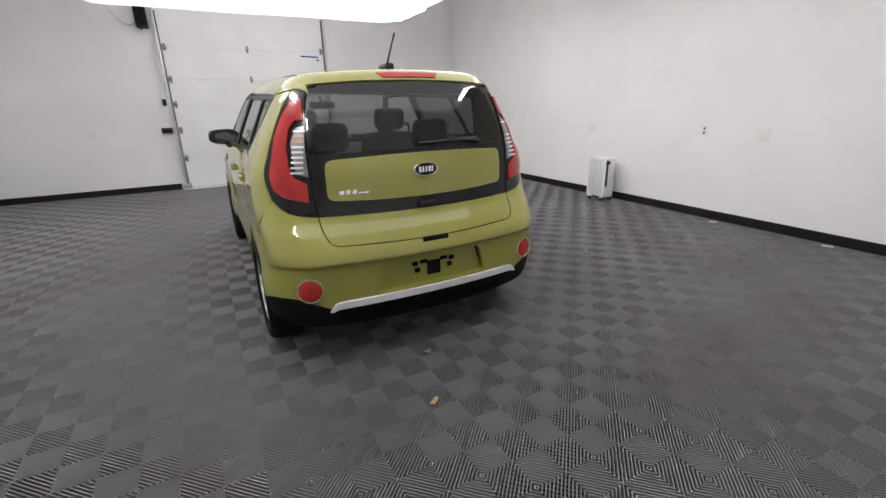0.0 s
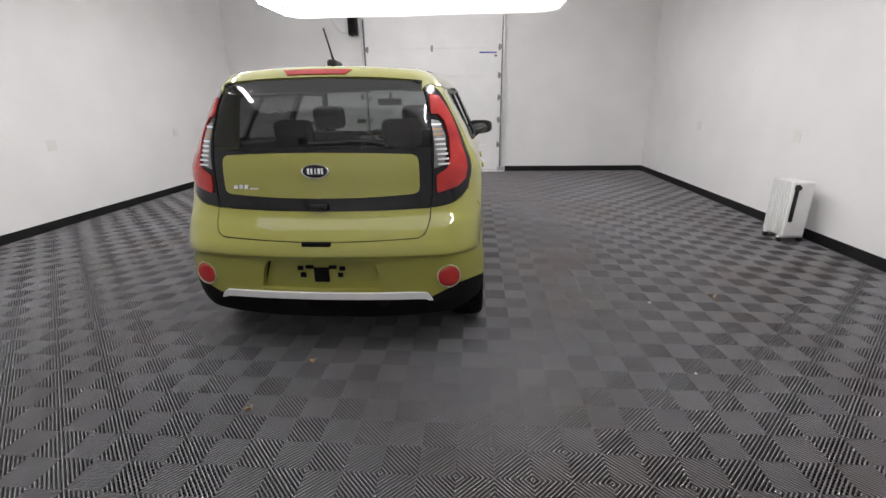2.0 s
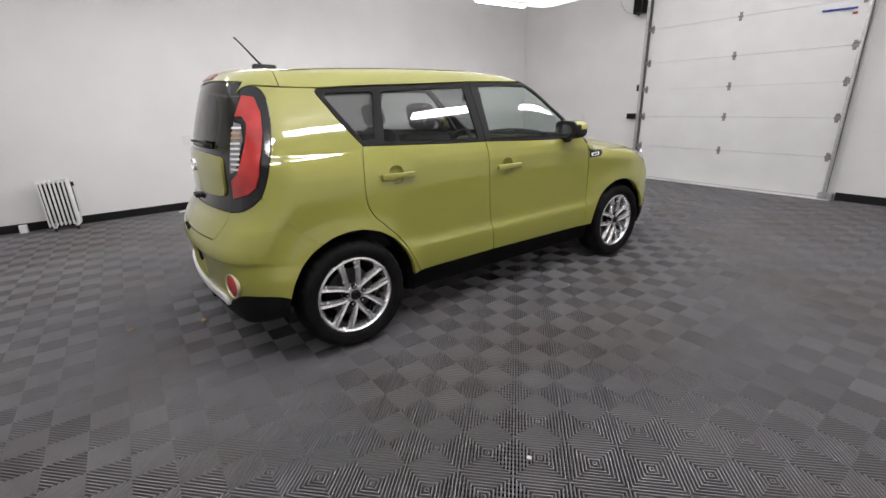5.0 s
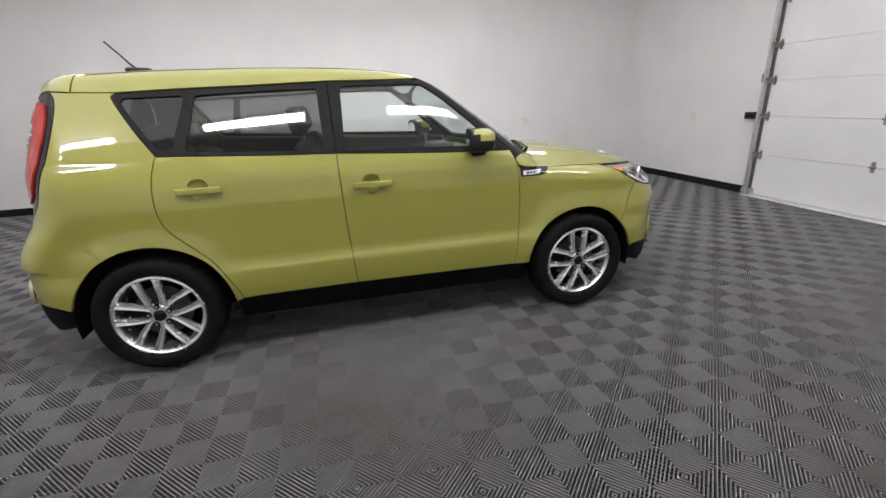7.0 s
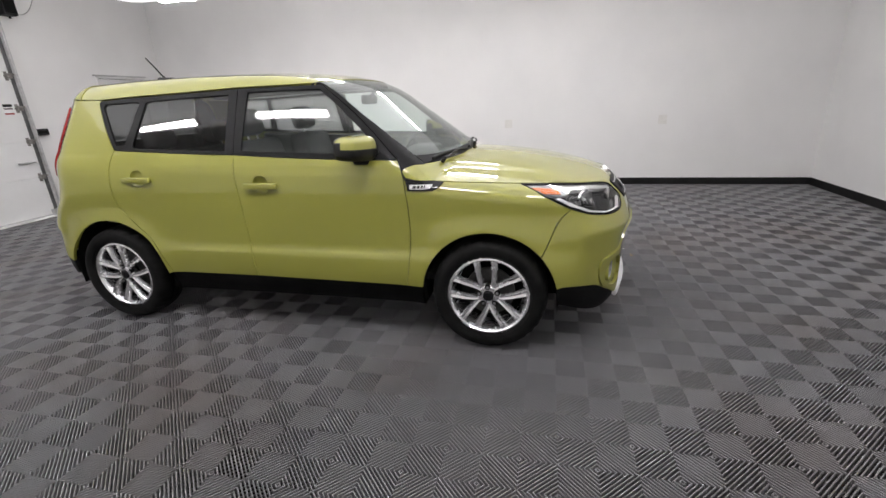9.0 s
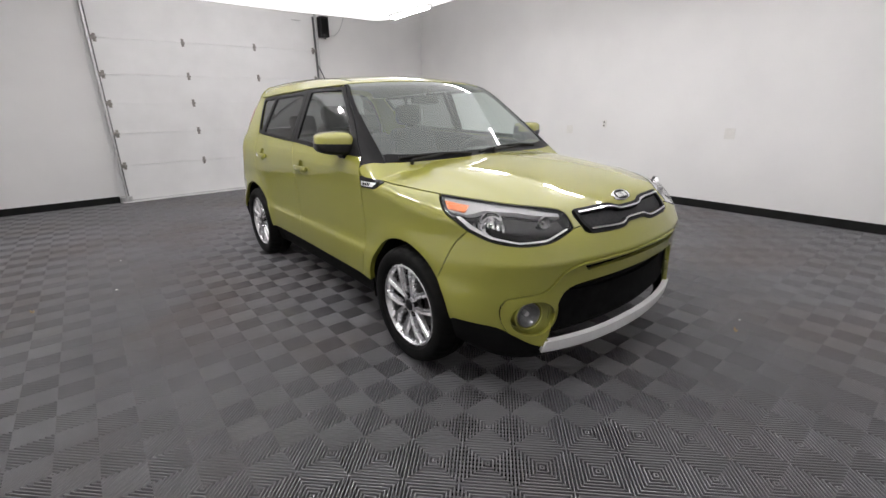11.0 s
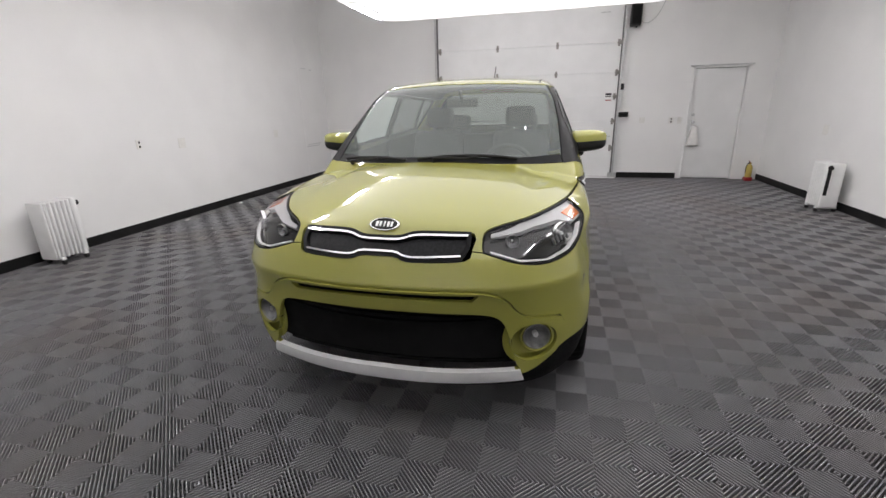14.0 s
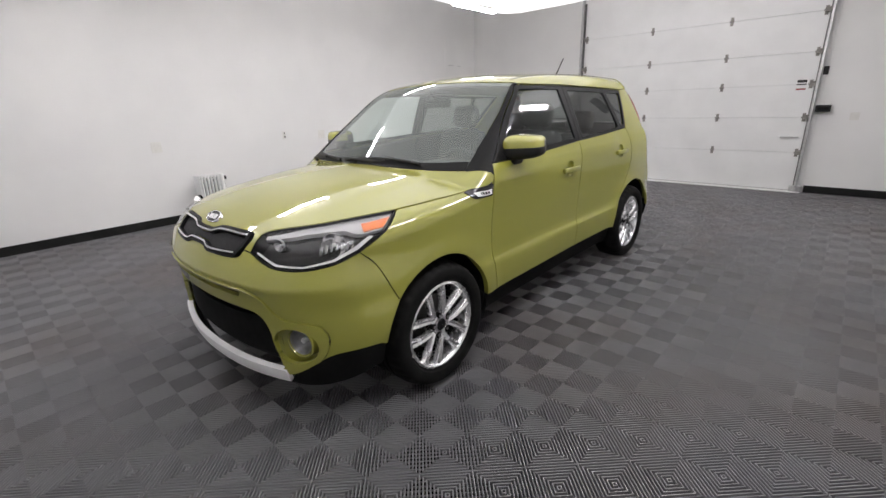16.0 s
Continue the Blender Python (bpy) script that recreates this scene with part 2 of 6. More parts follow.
# the car's form: half widths, front, rear and top as smooth curves; y ahead, z up
WIDE = pchip([-2.05, -1.9, -1.75, -1.55, -1.3, -0.9, 0, 0.9, 1.3, 1.55, 1.75, 1.9, 2.1], [0.79, 0.845, 0.88, 0.897, 0.902, 0.888, 0.882, 0.884, 0.897, 0.89, 0.86, 0.81, 0.7])
SECTION = pchip([0.15, 0.22, 0.30, 0.38, 0.46, 0.53, 0.62, 0.78, 0.93, 1.02, 1.09, 1.14], [0.89, 0.935, 0.965, 0.985, 0.995, 0.992, 0.978, 0.979, 0.985, 0.98, 0.966, 0.953])
LEDGE = pchip([0.15, 0.22, 0.30, 0.38, 0.46, 0.51, 0.545, 0.575, 0.62, 0.78, 0.93, 1.02, 1.14], [0.89, 0.935, 0.968, 0.988, 0.996, 0.997, 0.995, 0.981, 0.976, 0.979, 0.985, 0.985, 0.975])
UPPER = pchip([-1.9, -1.72, -1.3, -0.8, 0, 0.3, 0.6, 1.0], [0.60, 0.626, 0.658, 0.672, 0.679, 0.676, 0.66, 0.61])
BELT = pchip([-2.0, -1.75, -1.5, -1.2, -0.8, 0, 0.6, 0.9, 1.2, 1.6], [0.76, 0.815, 0.842, 0.850, 0.849, 0.846, 0.842, 0.83, 0.80, 0.72])
TUMBLE = pchip([1.08, 1.14, 1.22, 1.35, 1.5, 1.58, 1.66], [0, 0.06, 0.24, 0.58, 1.0, 1.26, 1.6])
NOSE = pchip([0.15, 0.22, 0.28, 0.36, 0.48, 0.58, 0.66, 0.705, 0.735, 0.80, 0.88, 0.95, 1.02], [1.98, 2.06, 2.095, 2.10, 2.10, 2.104, 2.116, 2.130, 2.120, 2.09, 2.045, 2.01, 1.96])
TAIL = pchip([0.15, 0.25, 0.36, 0.48, 0.60, 0.628, 0.648, 0.69, 0.73, 0.78, 0.86, 0.93, 1.08, 1.2, 1.35, 1.48, 1.56, 1.63], [-1.86, -1.93, -1.976, -1.986, -1.990, -1.994, -2.016, -2.006, -1.985, -1.955, -1.905, -1.888, -1.882, -1.862, -1.82, -1.775, -1.742, -1.70])
HOOD = pchip([0.55, 0.9, 1.1, 1.35, 1.6, 1.8, 1.92, 2.0, 2.08], [1.098, 1.088, 1.076, 1.056, 1.025, 0.985, 0.95, 0.912, 0.86])
SCREEN = pchip([-0.1, 0.15, 0.31, 0.40, 0.485, 0.665, 0.828, 0.996, 1.2], [1.69, 1.64, 1.587, 1.547, 1.500, 1.373, 1.258, 1.135, 0.985])
ROOF = pchip([-1.95, -1.8, -1.65, -1.45, -1.1, -0.7, -0.3, 0.0, 0.2, 0.4], [1.545, 1.585, 1.607, 1.622, 1.634, 1.637, 1.632, 1.618, 1.602, 1.575])


def smax(a, b, r):
    """The larger of two distances, with the meeting edge rounded to r."""
    return np.minimum(np.maximum(a, b), -r) + np.hypot(np.maximum(a + r, 0), np.maximum(b + r, 0))


def top_of(x, y):
    x2 = np.minimum(x * x, 0.9)
    ridge, aft = np.clip((0.60 - np.abs(x)) / 0.11, 0, 1), np.clip((1.85 - y) / 0.6, 0, 1)
    hood = HOOD(y + 0.08 * x2) - 0.13 * x2 + 0.009 * ridge * ridge * (3 - 2 * ridge) * aft * aft * (3 - 2 * aft)
    glass = SCREEN(y + 0.28 * x2) - 0.03 * x2
    roof = ROOF(y) - 0.10 * x2
    k = 0.03
    roof_glass = -k * np.log(np.exp(-roof / k) + np.exp(-glass / k)) + 0.004
    return np.maximum(hood, roof_glass)


def form(x, y, z):
    """Under nought inside the car's skin, over nought outside it."""
    ax = np.abs(x)
    b = TUMBLE(np.maximum(z, 1.08))
    m = np.clip((1.0 - np.abs(y)) / 0.28, 0, 1)
    m = m * m * (3 - 2 * m)
    zs = np.minimum(z, 1.14)
    flank = WIDE(y) * (SECTION(zs) * (1 - m) + LEDGE(zs) * m)
    zr = z + 0.03 * np.clip(y, -1.2, 0.7)
    shoulder = BELT(y) * (1 - b) + UPPER(y) * b + np.maximum(1.135 - zr, 0) * np.maximum(WIDE(y) * 0.98 - BELT(y), 0.005) / 0.085
    r = 0.003 + 0.03 * (1 - m)
    h = np.clip(0.5 + 0.5 * (shoulder - flank) / r, 0, 1)
    wide = shoulder * (1 - h) + flank * h - r * h * (1 - h)
    for ay in (-1.285, 1.285):
        r = np.hypot(y - ay, z - 0.335)
        wide = wide + 0.016 * np.exp(-(((r - 0.39) / 0.09) ** 2)) * np.clip((0.9 - z) / 0.2, 0, 1)
    fore, high = np.clip((y - 1.40) / 0.36, 0, 1), np.clip((z - 0.66) / 0.18, 0, 1)
    wide = wide - 0.034 * fore * fore * (3 - 2 * fore) * high * high * (3 - 2 * high)
    side = ax - wide
    x2 = np.minimum(x * x, 0.9)
    front = y - (NOSE(z) - 0.25 * x2 * (1 + 0.25 * x2))
    lift = np.clip((z - 0.8) / 0.2, 0, 1)
    rear = (TAIL(z) + (0.145 + 0.05 * lift) * x2 * (1 + 0.3 * x2)) - y
    ends = smax(side, np.maximum(front, rear), 0.15 + 0.02 * lift)
    return smax(ends, (z - top_of(x, y)) * 0.9, 0.06)


def outward(p):
    """The skin's unit normals at places p."""
    e, x, y, z = 1e-3, p[:, 0], p[:, 1], p[:, 2]
    g = np.stack([form(x + e, y, z) - form(x - e, y, z), form(x, y + e, z) - form(x, y - e, z), form(x, y, z + e) - form(x, y, z - e)], 1)
    return g / np.maximum(np.linalg.norm(g, axis=1, keepdims=True), 1e-9)


def unit(v):
    v = np.array(v, float)
    return v / np.linalg.norm(v)


def view(d, u, lo, hi):
    """A flat view of the skin: looking against d, with u across."""
    d, u = unit(d), unit(u)
    return d, u, np.cross(d, u), lo, hi


WAYS = {
    "side": view((1, 0, 0), (0, 1, 0), 0.15, 1.2),
    "front": view((0, 1, 0), (-1, 0, 0), 0.4, 2.5),
    "rear": view((0, -1, 0), (1, 0, 0), 0.4, 2.5),
    "top": view((0, 0, 1), (1, 0, 0), 0.6, 1.9),
    "bonnet": view((0, 0.55, 0.83), (1, 0, 0), 0.85, 2.6),
    "screen": view((0, 0.6, 0.8), (1, 0, 0), 0.55, 2.4),
    "pillar": view((0.72, 0.4, 0.56), (-0.4, 0.72, 0), 0.7, 2.2),
    "spoiler": view((0, -0.6, 0.8), (1, 0, 0), 1.2, 3.2),
    "nose_corner": view((0.66, 0.75, 0), (-0.75, 0.66, 0), 1.05, 2.6),
    "tail_corner": view((0.68, -0.73, 0), (0.73, 0.68, 0), 1.0, 2.6),
}


def flat(p, way):
    p = np.asarray(p, float).reshape(-1, 3)
    d, u, v, *_ = WAYS[way]
    return np.stack([p @ u, p @ v], 1)


def skin(uv, way):
    """The places of the skin behind flat points of a view."""
    d, u, v, lo, hi = WAYS[way]
    base = uv[:, :1] * u + uv[:, 1:] * v
    a, b = np.full(len(uv), lo), np.full(len(uv), hi)
    for _ in range(26):
        mid = (a + b) / 2
        p = base + mid[:, None] * d
        inside = form(p[:, 0], p[:, 1], p[:, 2]) < 0
        a, b = np.where(inside, mid, a), np.where(inside, b, mid)
    return base + ((a + b) / 2)[:, None] * d


def smooth_line(uv, step=0.022):
    """A smooth line through flat points, evenly divided."""
    uv = np.asarray(uv, float)
    if len(uv) > 2:
        ext = np.vstack([2 * uv[0] - uv[1], uv, 2 * uv[-1] - uv[-2]])
        fine = []
        for i in range(1, len(ext) - 2):
            p0, p1, p2, p3 = ext[i - 1 : i + 3]
            for s in np.linspace(0, 1, 12, endpoint=False):
                fine.append(0.5 * (2 * p1 + (p2 - p0) * s + (2 * p0 - 5 * p1 + 4 * p2 - p3) * s * s + (3 * p1 - p0 - 3 * p2 + p3) * s**3))
        uv = np.vstack([fine, uv[-1]])
    length = np.r_[0, np.cumsum(np.linalg.norm(np.diff(uv, axis=0), axis=1))]
    n = max(2, int(round(length[-1] / step)) + 1)
    at = np.linspace(0, length[-1], n)
    return np.stack([np.interp(at, length, uv[:, 0]), np.interp(at, length, uv[:, 1])], 1)


def edge(way, points, step=0.022):
    """A line on the skin through (y, z) seen from the side, (x, z) from an end, (x, y) from the top, or places (x, y, z)."""
    pts = []
    for p in points:
        if len(p) == 3:
            pts.append(flat(p, way)[0])
        else:
            full = {"side": (0, *p), "front": (p[0], 0, p[1]), "rear": (p[0], 0, p[1]), "top": (*p, 0)}[way]
            pts.append(flat(full, way)[0])
    return skin(smooth_line(pts, step), way)


def mirrored(p):
    return p * np.array([-1, 1, 1])


def ring(*lines):
    """Lines joined end to end into one closed outline, each turned about if need be."""
    out = lines[0]
    for line in lines[1:]:
        if np.linalg.norm(line[0] - out[-1]) > np.linalg.norm(line[-1] - out[-1]):
            line = line[::-1]
        out = np.vstack([out, line])
    keep = [0]
    for i in range(1, len(out)):
        if np.linalg.norm(out[i] - out[keep[-1]]) > 0.004:
            keep.append(i)
    if np.linalg.norm(out[keep[-1]] - out[0]) < 0.004:
        keep.pop()
    return out[keep]


def within(p, loops):
    """Which flat points lie inside outlines (holes cut out)."""
    inside = np.zeros(len(p), bool)
    for loop in loops:
        a, b = loop, np.roll(loop, -1, 0)
        for (x0, y0), (x1, y1) in zip(a, b):
            cross = (y0 > p[:, 1]) != (y1 > p[:, 1])
            if y1 != y0:
                inside ^= cross & (p[:, 0] < (x1 - x0) * (p[:, 1] - y0) / (y1 - y0) + x0)
    return inside


def shrink(loop, by, fixed=None):
    """An outline drawn in by a little, except where fixed."""
    area = np.sum(loop[:, 0] * np.roll(loop[:, 1], -1) - np.roll(loop[:, 0], -1) * loop[:, 1])
    t = np.roll(loop, -1, 0) - np.roll(loop, 1, 0)
    n = np.stack([-t[:, 1], t[:, 0]], 1) * np.sign(area)
    n /= np.maximum(np.linalg.norm(n, axis=1, keepdims=True), 1e-9)
    if fixed is not None:
        n = n * ~fixed[:, None]
    return loop + n * by


def sheet(loop, way, offset=0.0, holes=(), depth=0.018, gap=0.0025, seams=(), step=0.03, hole_depth=None):
    """Verts, faces, normals of a piece of the skin inside an outline, its edges folded in; seams stay unfolded."""
    fixed = np.zeros(len(loop), bool)
    for s in seams:
        fixed |= np.linalg.norm(loop[:, None] - s[None], axis=2).min(1) < 0.004
    loops = [shrink(flat(loop, way), gap, fixed)] + [flat(h, way) for h in holes]
    allp = np.vstack(loops)
    lo, hi = loops[0].min(0), loops[0].max(0)
    gx, gy = np.meshgrid(np.arange(lo[0] + step / 2, hi[0], step), np.arange(lo[1] + step / 2, hi[1], step))
    grid = np.stack([gx.ravel(), gy.ravel()], 1)
    grid = grid[within(grid, loops)]
    if len(grid):
        near = np.concatenate([np.linalg.norm(c[:, None] - allp[None], axis=2).min(1) for c in np.array_split(grid, max(1, len(grid) // 400))])
        grid = grid[near > step * 0.45]
    pts = [Vector(p) for p in np.vstack([allp, grid])]
    edges, at = [], 0
    for l in loops:
        n = len(l)
        edges += [(at + i, at + (i + 1) % n) for i in range(n)]
        at += n
    co, _, tri, *_ = geometry.delaunay_2d_cdt(pts, edges, [], 0, 1e-7)
    uv = np.array([tuple(c) for c in co])
    tri = np.array([f for f in tri if len(f) == 3])
    tri = tri[within(uv[tri].mean(1), loops)]
    span = uv[tri]
    size = np.abs((span[:, 1, 0] - span[:, 0, 0]) * (span[:, 2, 1] - span[:, 0, 1]) - (span[:, 2, 0] - span[:, 0, 0]) * (span[:, 1, 1] - span[:, 0, 1]))
    tri = tri[size > 2e-7]
    p = skin(uv, way)
    nor = outward(p)
    p = p + nor * offset
    face_n = np.cross(p[tri[:, 1]] - p[tri[:, 0]], p[tri[:, 2]] - p[tri[:, 0]])
    wrong = (face_n * nor[tri].sum(1)).sum(1) < 0
    tri[wrong] = tri[wrong][:, ::-1]
    verts, normals, faces = list(p), list(nor), [tuple(f) for f in tri]
    count = {}
    for a, b, c in faces:
        for e in ((a, b), (b, c), (c, a)):
            count[e] = 1
    rim, hole_pts = {}, np.vstack(loops[1:]) if len(loops) > 1 else None
    for a, b in list(count):
        if (b, a) in count:
            continue
        mid = (p[a] + p[b]) / 2
        if seams and abs(p[a][0]) < 1.5e-3 and abs(p[b][0]) < 1.5e-3:
            continue
        if any(np.linalg.norm(s - mid, axis=1).min() < 0.013 for s in seams) and all(min(np.linalg.norm(s - p[k], axis=1).min() for s in seams) < 0.005 for k in (a, b)):
            continue
        for k in (a, b):
            if k not in rim:
                deep = depth
                if hole_pts is not None and hole_depth and np.linalg.norm(hole_pts - uv[k], axis=1).min() < 1e-4:
                    deep = hole_depth
                rim[k] = len(verts)
                verts += [p[k], p[k] - nor[k] * deep]
                normals += [np.zeros(3), np.zeros(3)]
        faces.append((rim[b], rim[a], rim[a] + 1, rim[b] + 1))
    return np.array(verts), faces, np.array(normals)


def merge(*sheets):
    verts, faces, normals, at = [], [], [], 0
    for v, f, n in sheets:
        verts.append(v)
        normals.append(n)
        faces += [tuple(i + at for i in q) for q in f]
        at += len(v)
    return np.vstack(verts), faces, np.vstack(normals)


def flip(s):
    """The same piece on the car's other side."""
    return mirrored(s[0]), [q[::-1] for q in s[1]], mirrored(s[2])


def skin_part(name, s, mat, parent, label=""):
    """A piece of the skin as one mesh, shaded by the skin's own normals."""
    me = bpy.data.meshes.new(name)
    me.from_pydata([tuple(v) for v in s[0]], [], s[1])
    me.update()
    me.polygons.foreach_set("use_smooth", [True] * len(me.polygons))
    me.normals_split_custom_set_from_vertices([tuple(n) for n in s[2]])
    me.materials.append(mat)
    ob = new(name, me)
    ob.parent = parent
    if label:
        ob["label"] = label
    return ob


def both(name, s, mat, parents, label=""):
    """The right piece and its left twin."""
    return [skin_part(name, s, mat, parents[0], label), skin_part(name, flip(s), mat, parents[1], label)]

# ---- the car: a green compact hatchback, nose towards +y ----
car = tagged(empty("car"), "glossy lime green compact hatchback with silver alloy wheels", "car")

# shut lines and outlines of its right side
belt_line = edge("side", [(-1.135, 1.184), (-0.56, 1.157), (0, 1.133), (0.4, 1.115), (0.785, 1.105)])
post_top, post_low = edge("side", [(-0.255, 1.523), (-0.25, 1.35), (-0.245, 1.147)]), edge("side", [(-0.245, 1.147), (-0.24, 1.0), (-0.227, 0.73), (-0.20, 0.385)])
door_nose_top = edge("side", [(0.785, 1.105), (0.812, 1.045), (0.824, 1.0)])
door_nose = edge("side", [(0.824, 1.0), (0.838, 0.85), (0.842, 0.7), (0.83, 0.53), (0.805, 0.375)])
sill_fore, sill_aft = edge("side", [(-0.20, 0.385), (0.805, 0.375)]), edge("side", [(-0.20, 0.385), (-0.836, 0.382)])
door_tail = edge("side", [(-0.836, 0.382), (-0.895, 0.51), (-0.971, 0.63), (-1.06, 0.722), (-1.13, 0.795), (-1.165, 0.87), (-1.172, 0.95), (-1.168, 1.04), (-1.152, 1.13), (-1.135, 1.184)])
belt_fore = edge("side", [(-0.245, 1.147), (0, 1.133), (0.4, 1.115), (0.785, 1.105)])
belt_aft = edge("side", [(-0.245, 1.147), (-0.56, 1.157), (-1.135, 1.184)])
glass_tail = edge("side", [(-1.135, 1.184), (-1.225, 1.31), (-1.312, 1.455), (-1.324, 1.478), (-1.305, 1.492)])
light_top = edge("side", [(-1.305, 1.492), (-1.05, 1.500), (-0.58, 1.511), (-0.25, 1.521), (0.06, 1.523), (0.285, 1.524)])
light_nose = edge("side", [(0.285, 1.524), (0.45, 1.405), (0.62, 1.262), (0.785, 1.105)])
roof_side = edge("side", [(0.24, 1.534), (0.06, 1.529), (-0.25, 1.527), (-0.58, 1.517), (-1.05, 1.506), (-1.305, 1.497), (-1.5, 1.503)])
roof_tail = edge("side", [(-1.5, 1.503), (-1.6, 1.51)])


def arc(cy, cz, r, a0, a1):
    return edge("side", [(cy + r * math.cos(radians(a)), cz + r * math.sin(radians(a))) for a in np.linspace(a0, a1, 14)])


arch_fore = arc(1.285, 0.335, 0.380, 174, 42)
arch_tip = arc(1.285, 0.335, 0.380, 42, 10)
arch_aft = arc(-1.275, 0.335, 0.397, 5, 118)
arch_end = arc(-1.275, 0.335, 0.397, 118, 166)
LAMP_TIP, LAMP_LOW = (0.755, 1.45, 0.966), (0.843, 1.745, 0.838)
bonnet_side = edge("side", [(0.824, 1.0), (1.045, 0.987), (1.25, 0.978), (1.45, 0.966)])
lamp_outer = edge("nose_corner", [LAMP_TIP, (0.84, 1.575, 0.915), (0.852, 1.68, 0.87), LAMP_LOW])
lamp_under = edge("nose_corner", [LAMP_LOW, (0.79, 1.837, 0.805), (0.70, 1.94, 0.788), (0.575, 1.994, 0.798), (0.47, 2.0, 0.825), (0.432, 2.01, 0.84)])
lamp_over = edge("bonnet", [(0.432, 2.01, 0.84), (0.425, 1.975, 0.878), (0.443, 1.925, 0.914), (0.585, 1.785, 0.943), (0.69, 1.61, 0.959), LAMP_TIP])
fender_line = edge("nose_corner", [LAMP_LOW, (0.859, 1.658, 0.755), (0.881, 1.567, 0.59)])
grille_flank = edge("front", [(0.432, 0.84), (0.385, 0.845)])
grille_high = edge("front", [(0.385, 0.845), (0.378, 0.905), (0.16, 0.907), (0.085, 0.892), (0, 0.890)])
grille_low = edge("front", [(0.385, 0.845), (0.355, 0.813), (0.14, 0.808), (0.075, 0.824), (0, 0.826)])

# doors with a scooped cup behind each handle, fenders, quarter panels
HANDLES = ((-0.065, 0.968), (-0.955, 1.004))


def cup_ring(y, z, k):
    """A rounded outline about a handle, drawn in by k."""
    pts = [(y - 0.005 + k * 0.050 * math.copysign(abs(math.cos(a)) ** 0.8, math.cos(a)), z + 0.006 + k * 0.052 * math.copysign(abs(math.sin(a)) ** 0.8, math.sin(a))) for a in np.linspace(0, 2 * math.pi, 28, endpoint=False)]
    return skin(flat([(0, *p) for p in pts], "side"), "side")


front_doors = both("front_door", sheet(ring(belt_fore, door_nose_top, door_nose, sill_fore, post_low), "side", holes=[cup_ring(*HANDLES[0], 1.0)], hole_depth=0.004, step=0.018), PAINT, (car, car))
rear_doors = both("rear_door", sheet(ring(belt_aft, door_tail, sill_aft, post_low), "side", holes=[cup_ring(*HANDLES[1], 1.0)], hole_depth=0.004, step=0.018), PAINT, (car, car))
for (hy, hz), doors in zip(HANDLES, (front_doors, rear_doors)):
    rings = [cup_ring(hy, hz, k) - np.array((d, 0, 0)) for k, d in ((1.0, 0.001), (0.94, 0.012), (0.80, 0.019), (0.5, 0.023), (0.02, 0.024))]
    cup_faces = [(i * 28 + j, i * 28 + (j + 1) % 28, (i + 1) * 28 + (j + 1) % 28, (i + 1) * 28 + j) for i in range(4) for j in range(28)]
    for twin, door in zip((1, -1), doors):
        part("handle_cup", (np.vstack(rings) * np.array((twin, 1, 1)), cup_faces if twin > 0 else [q[::-1] for q in cup_faces]), PAINT, door, smooth=60)
fore_gap = edge("side", [(0.805, 0.375), (0.907, 0.375)])
both("front_fender", sheet(ring(door_nose, fore_gap, arch_fore, fender_line, lamp_outer, bonnet_side), "side", depth=0.03, step=0.022), PAINT, (car, car))
LAMP_TOP, LAMP_FOOT = (0.600, -1.605, 1.51), (0.819, -1.729, 0.968)
tail_outer = edge("tail_corner", [LAMP_TOP, (0.64, -1.583, 1.475), (0.685, -1.58, 1.406), (0.766, -1.62, 1.266), (0.818, -1.66, 1.14), (0.835, -1.69, 1.06), LAMP_FOOT])
tail_inner = edge("rear", [(0.548, 1.532), (0.583, 1.42), (0.602, 1.25), (0.61, 1.0), (0.60, 0.879)])
tail_cap = edge("tail_corner", [LAMP_TOP, (0.575, -1.66, 1.522), (0.548, -1.73, 1.532)])
tail_under = edge("tail_corner", [LAMP_FOOT, (0.775, -1.772, 0.922), (0.70, -1.81, 0.892), (0.60, -1.84, 0.879)])
quarter_line = edge("tail_corner", [LAMP_FOOT, (0.869, -1.657, 0.872), (0.889, -1.51, 0.745), (0.895, -1.461, 0.686)])
aft_gap = edge("side", [(-0.836, 0.382), (-0.879, 0.370)])
quarter_top = np.vstack([edge("side", [(-1.305, 1.492), (-1.305, 1.497)]), edge("side", [(-1.305, 1.497), (-1.5, 1.503), (-1.6, 1.51)])])
both("quarter_panel", sheet(ring(glass_tail, quarter_top, tail_outer, quarter_line, arch_aft, aft_gap, door_tail), "side", depth=0.03, step=0.022), PAINT, (car, car))

# bonnet, roof, spoiler
bonnet_rear = edge("top", [(0.775, 0.868), (0.735, 0.912), (0.55, 0.99), (0.3, 1.05), (0, 1.075)])
bonnet_corner = edge("bonnet", [(0.775, 0.868, 1.055), (0.835, 0.812, 1.045)])
bonnet_drop = edge("side", [(0.812, 1.045), (0.824, 1.0)])
bonnet_right = np.vstack([bonnet_rear[::-1], bonnet_corner, bonnet_drop, bonnet_side, lamp_over[::-1], grille_flank, grille_high])
skin_part("bonnet", sheet(ring(bonnet_right, mirrored(bonnet_right[::-1])), "bonnet", step=0.024), PAINT, car)
roof_nose = edge("top", [(0.664, 0.235), (0.6, 0.255), (0.4, 0.30), (0.2, 0.33), (0, 0.34)])
roof_back = edge("top", [(0.648, -1.5), (0, -1.5)])
roof_right = np.vstack([roof_nose[::-1], roof_side, roof_back])
skin_part("roof", sheet(ring(roof_right, mirrored(roof_right[::-1])), "top", step=0.04), PAINT, car)
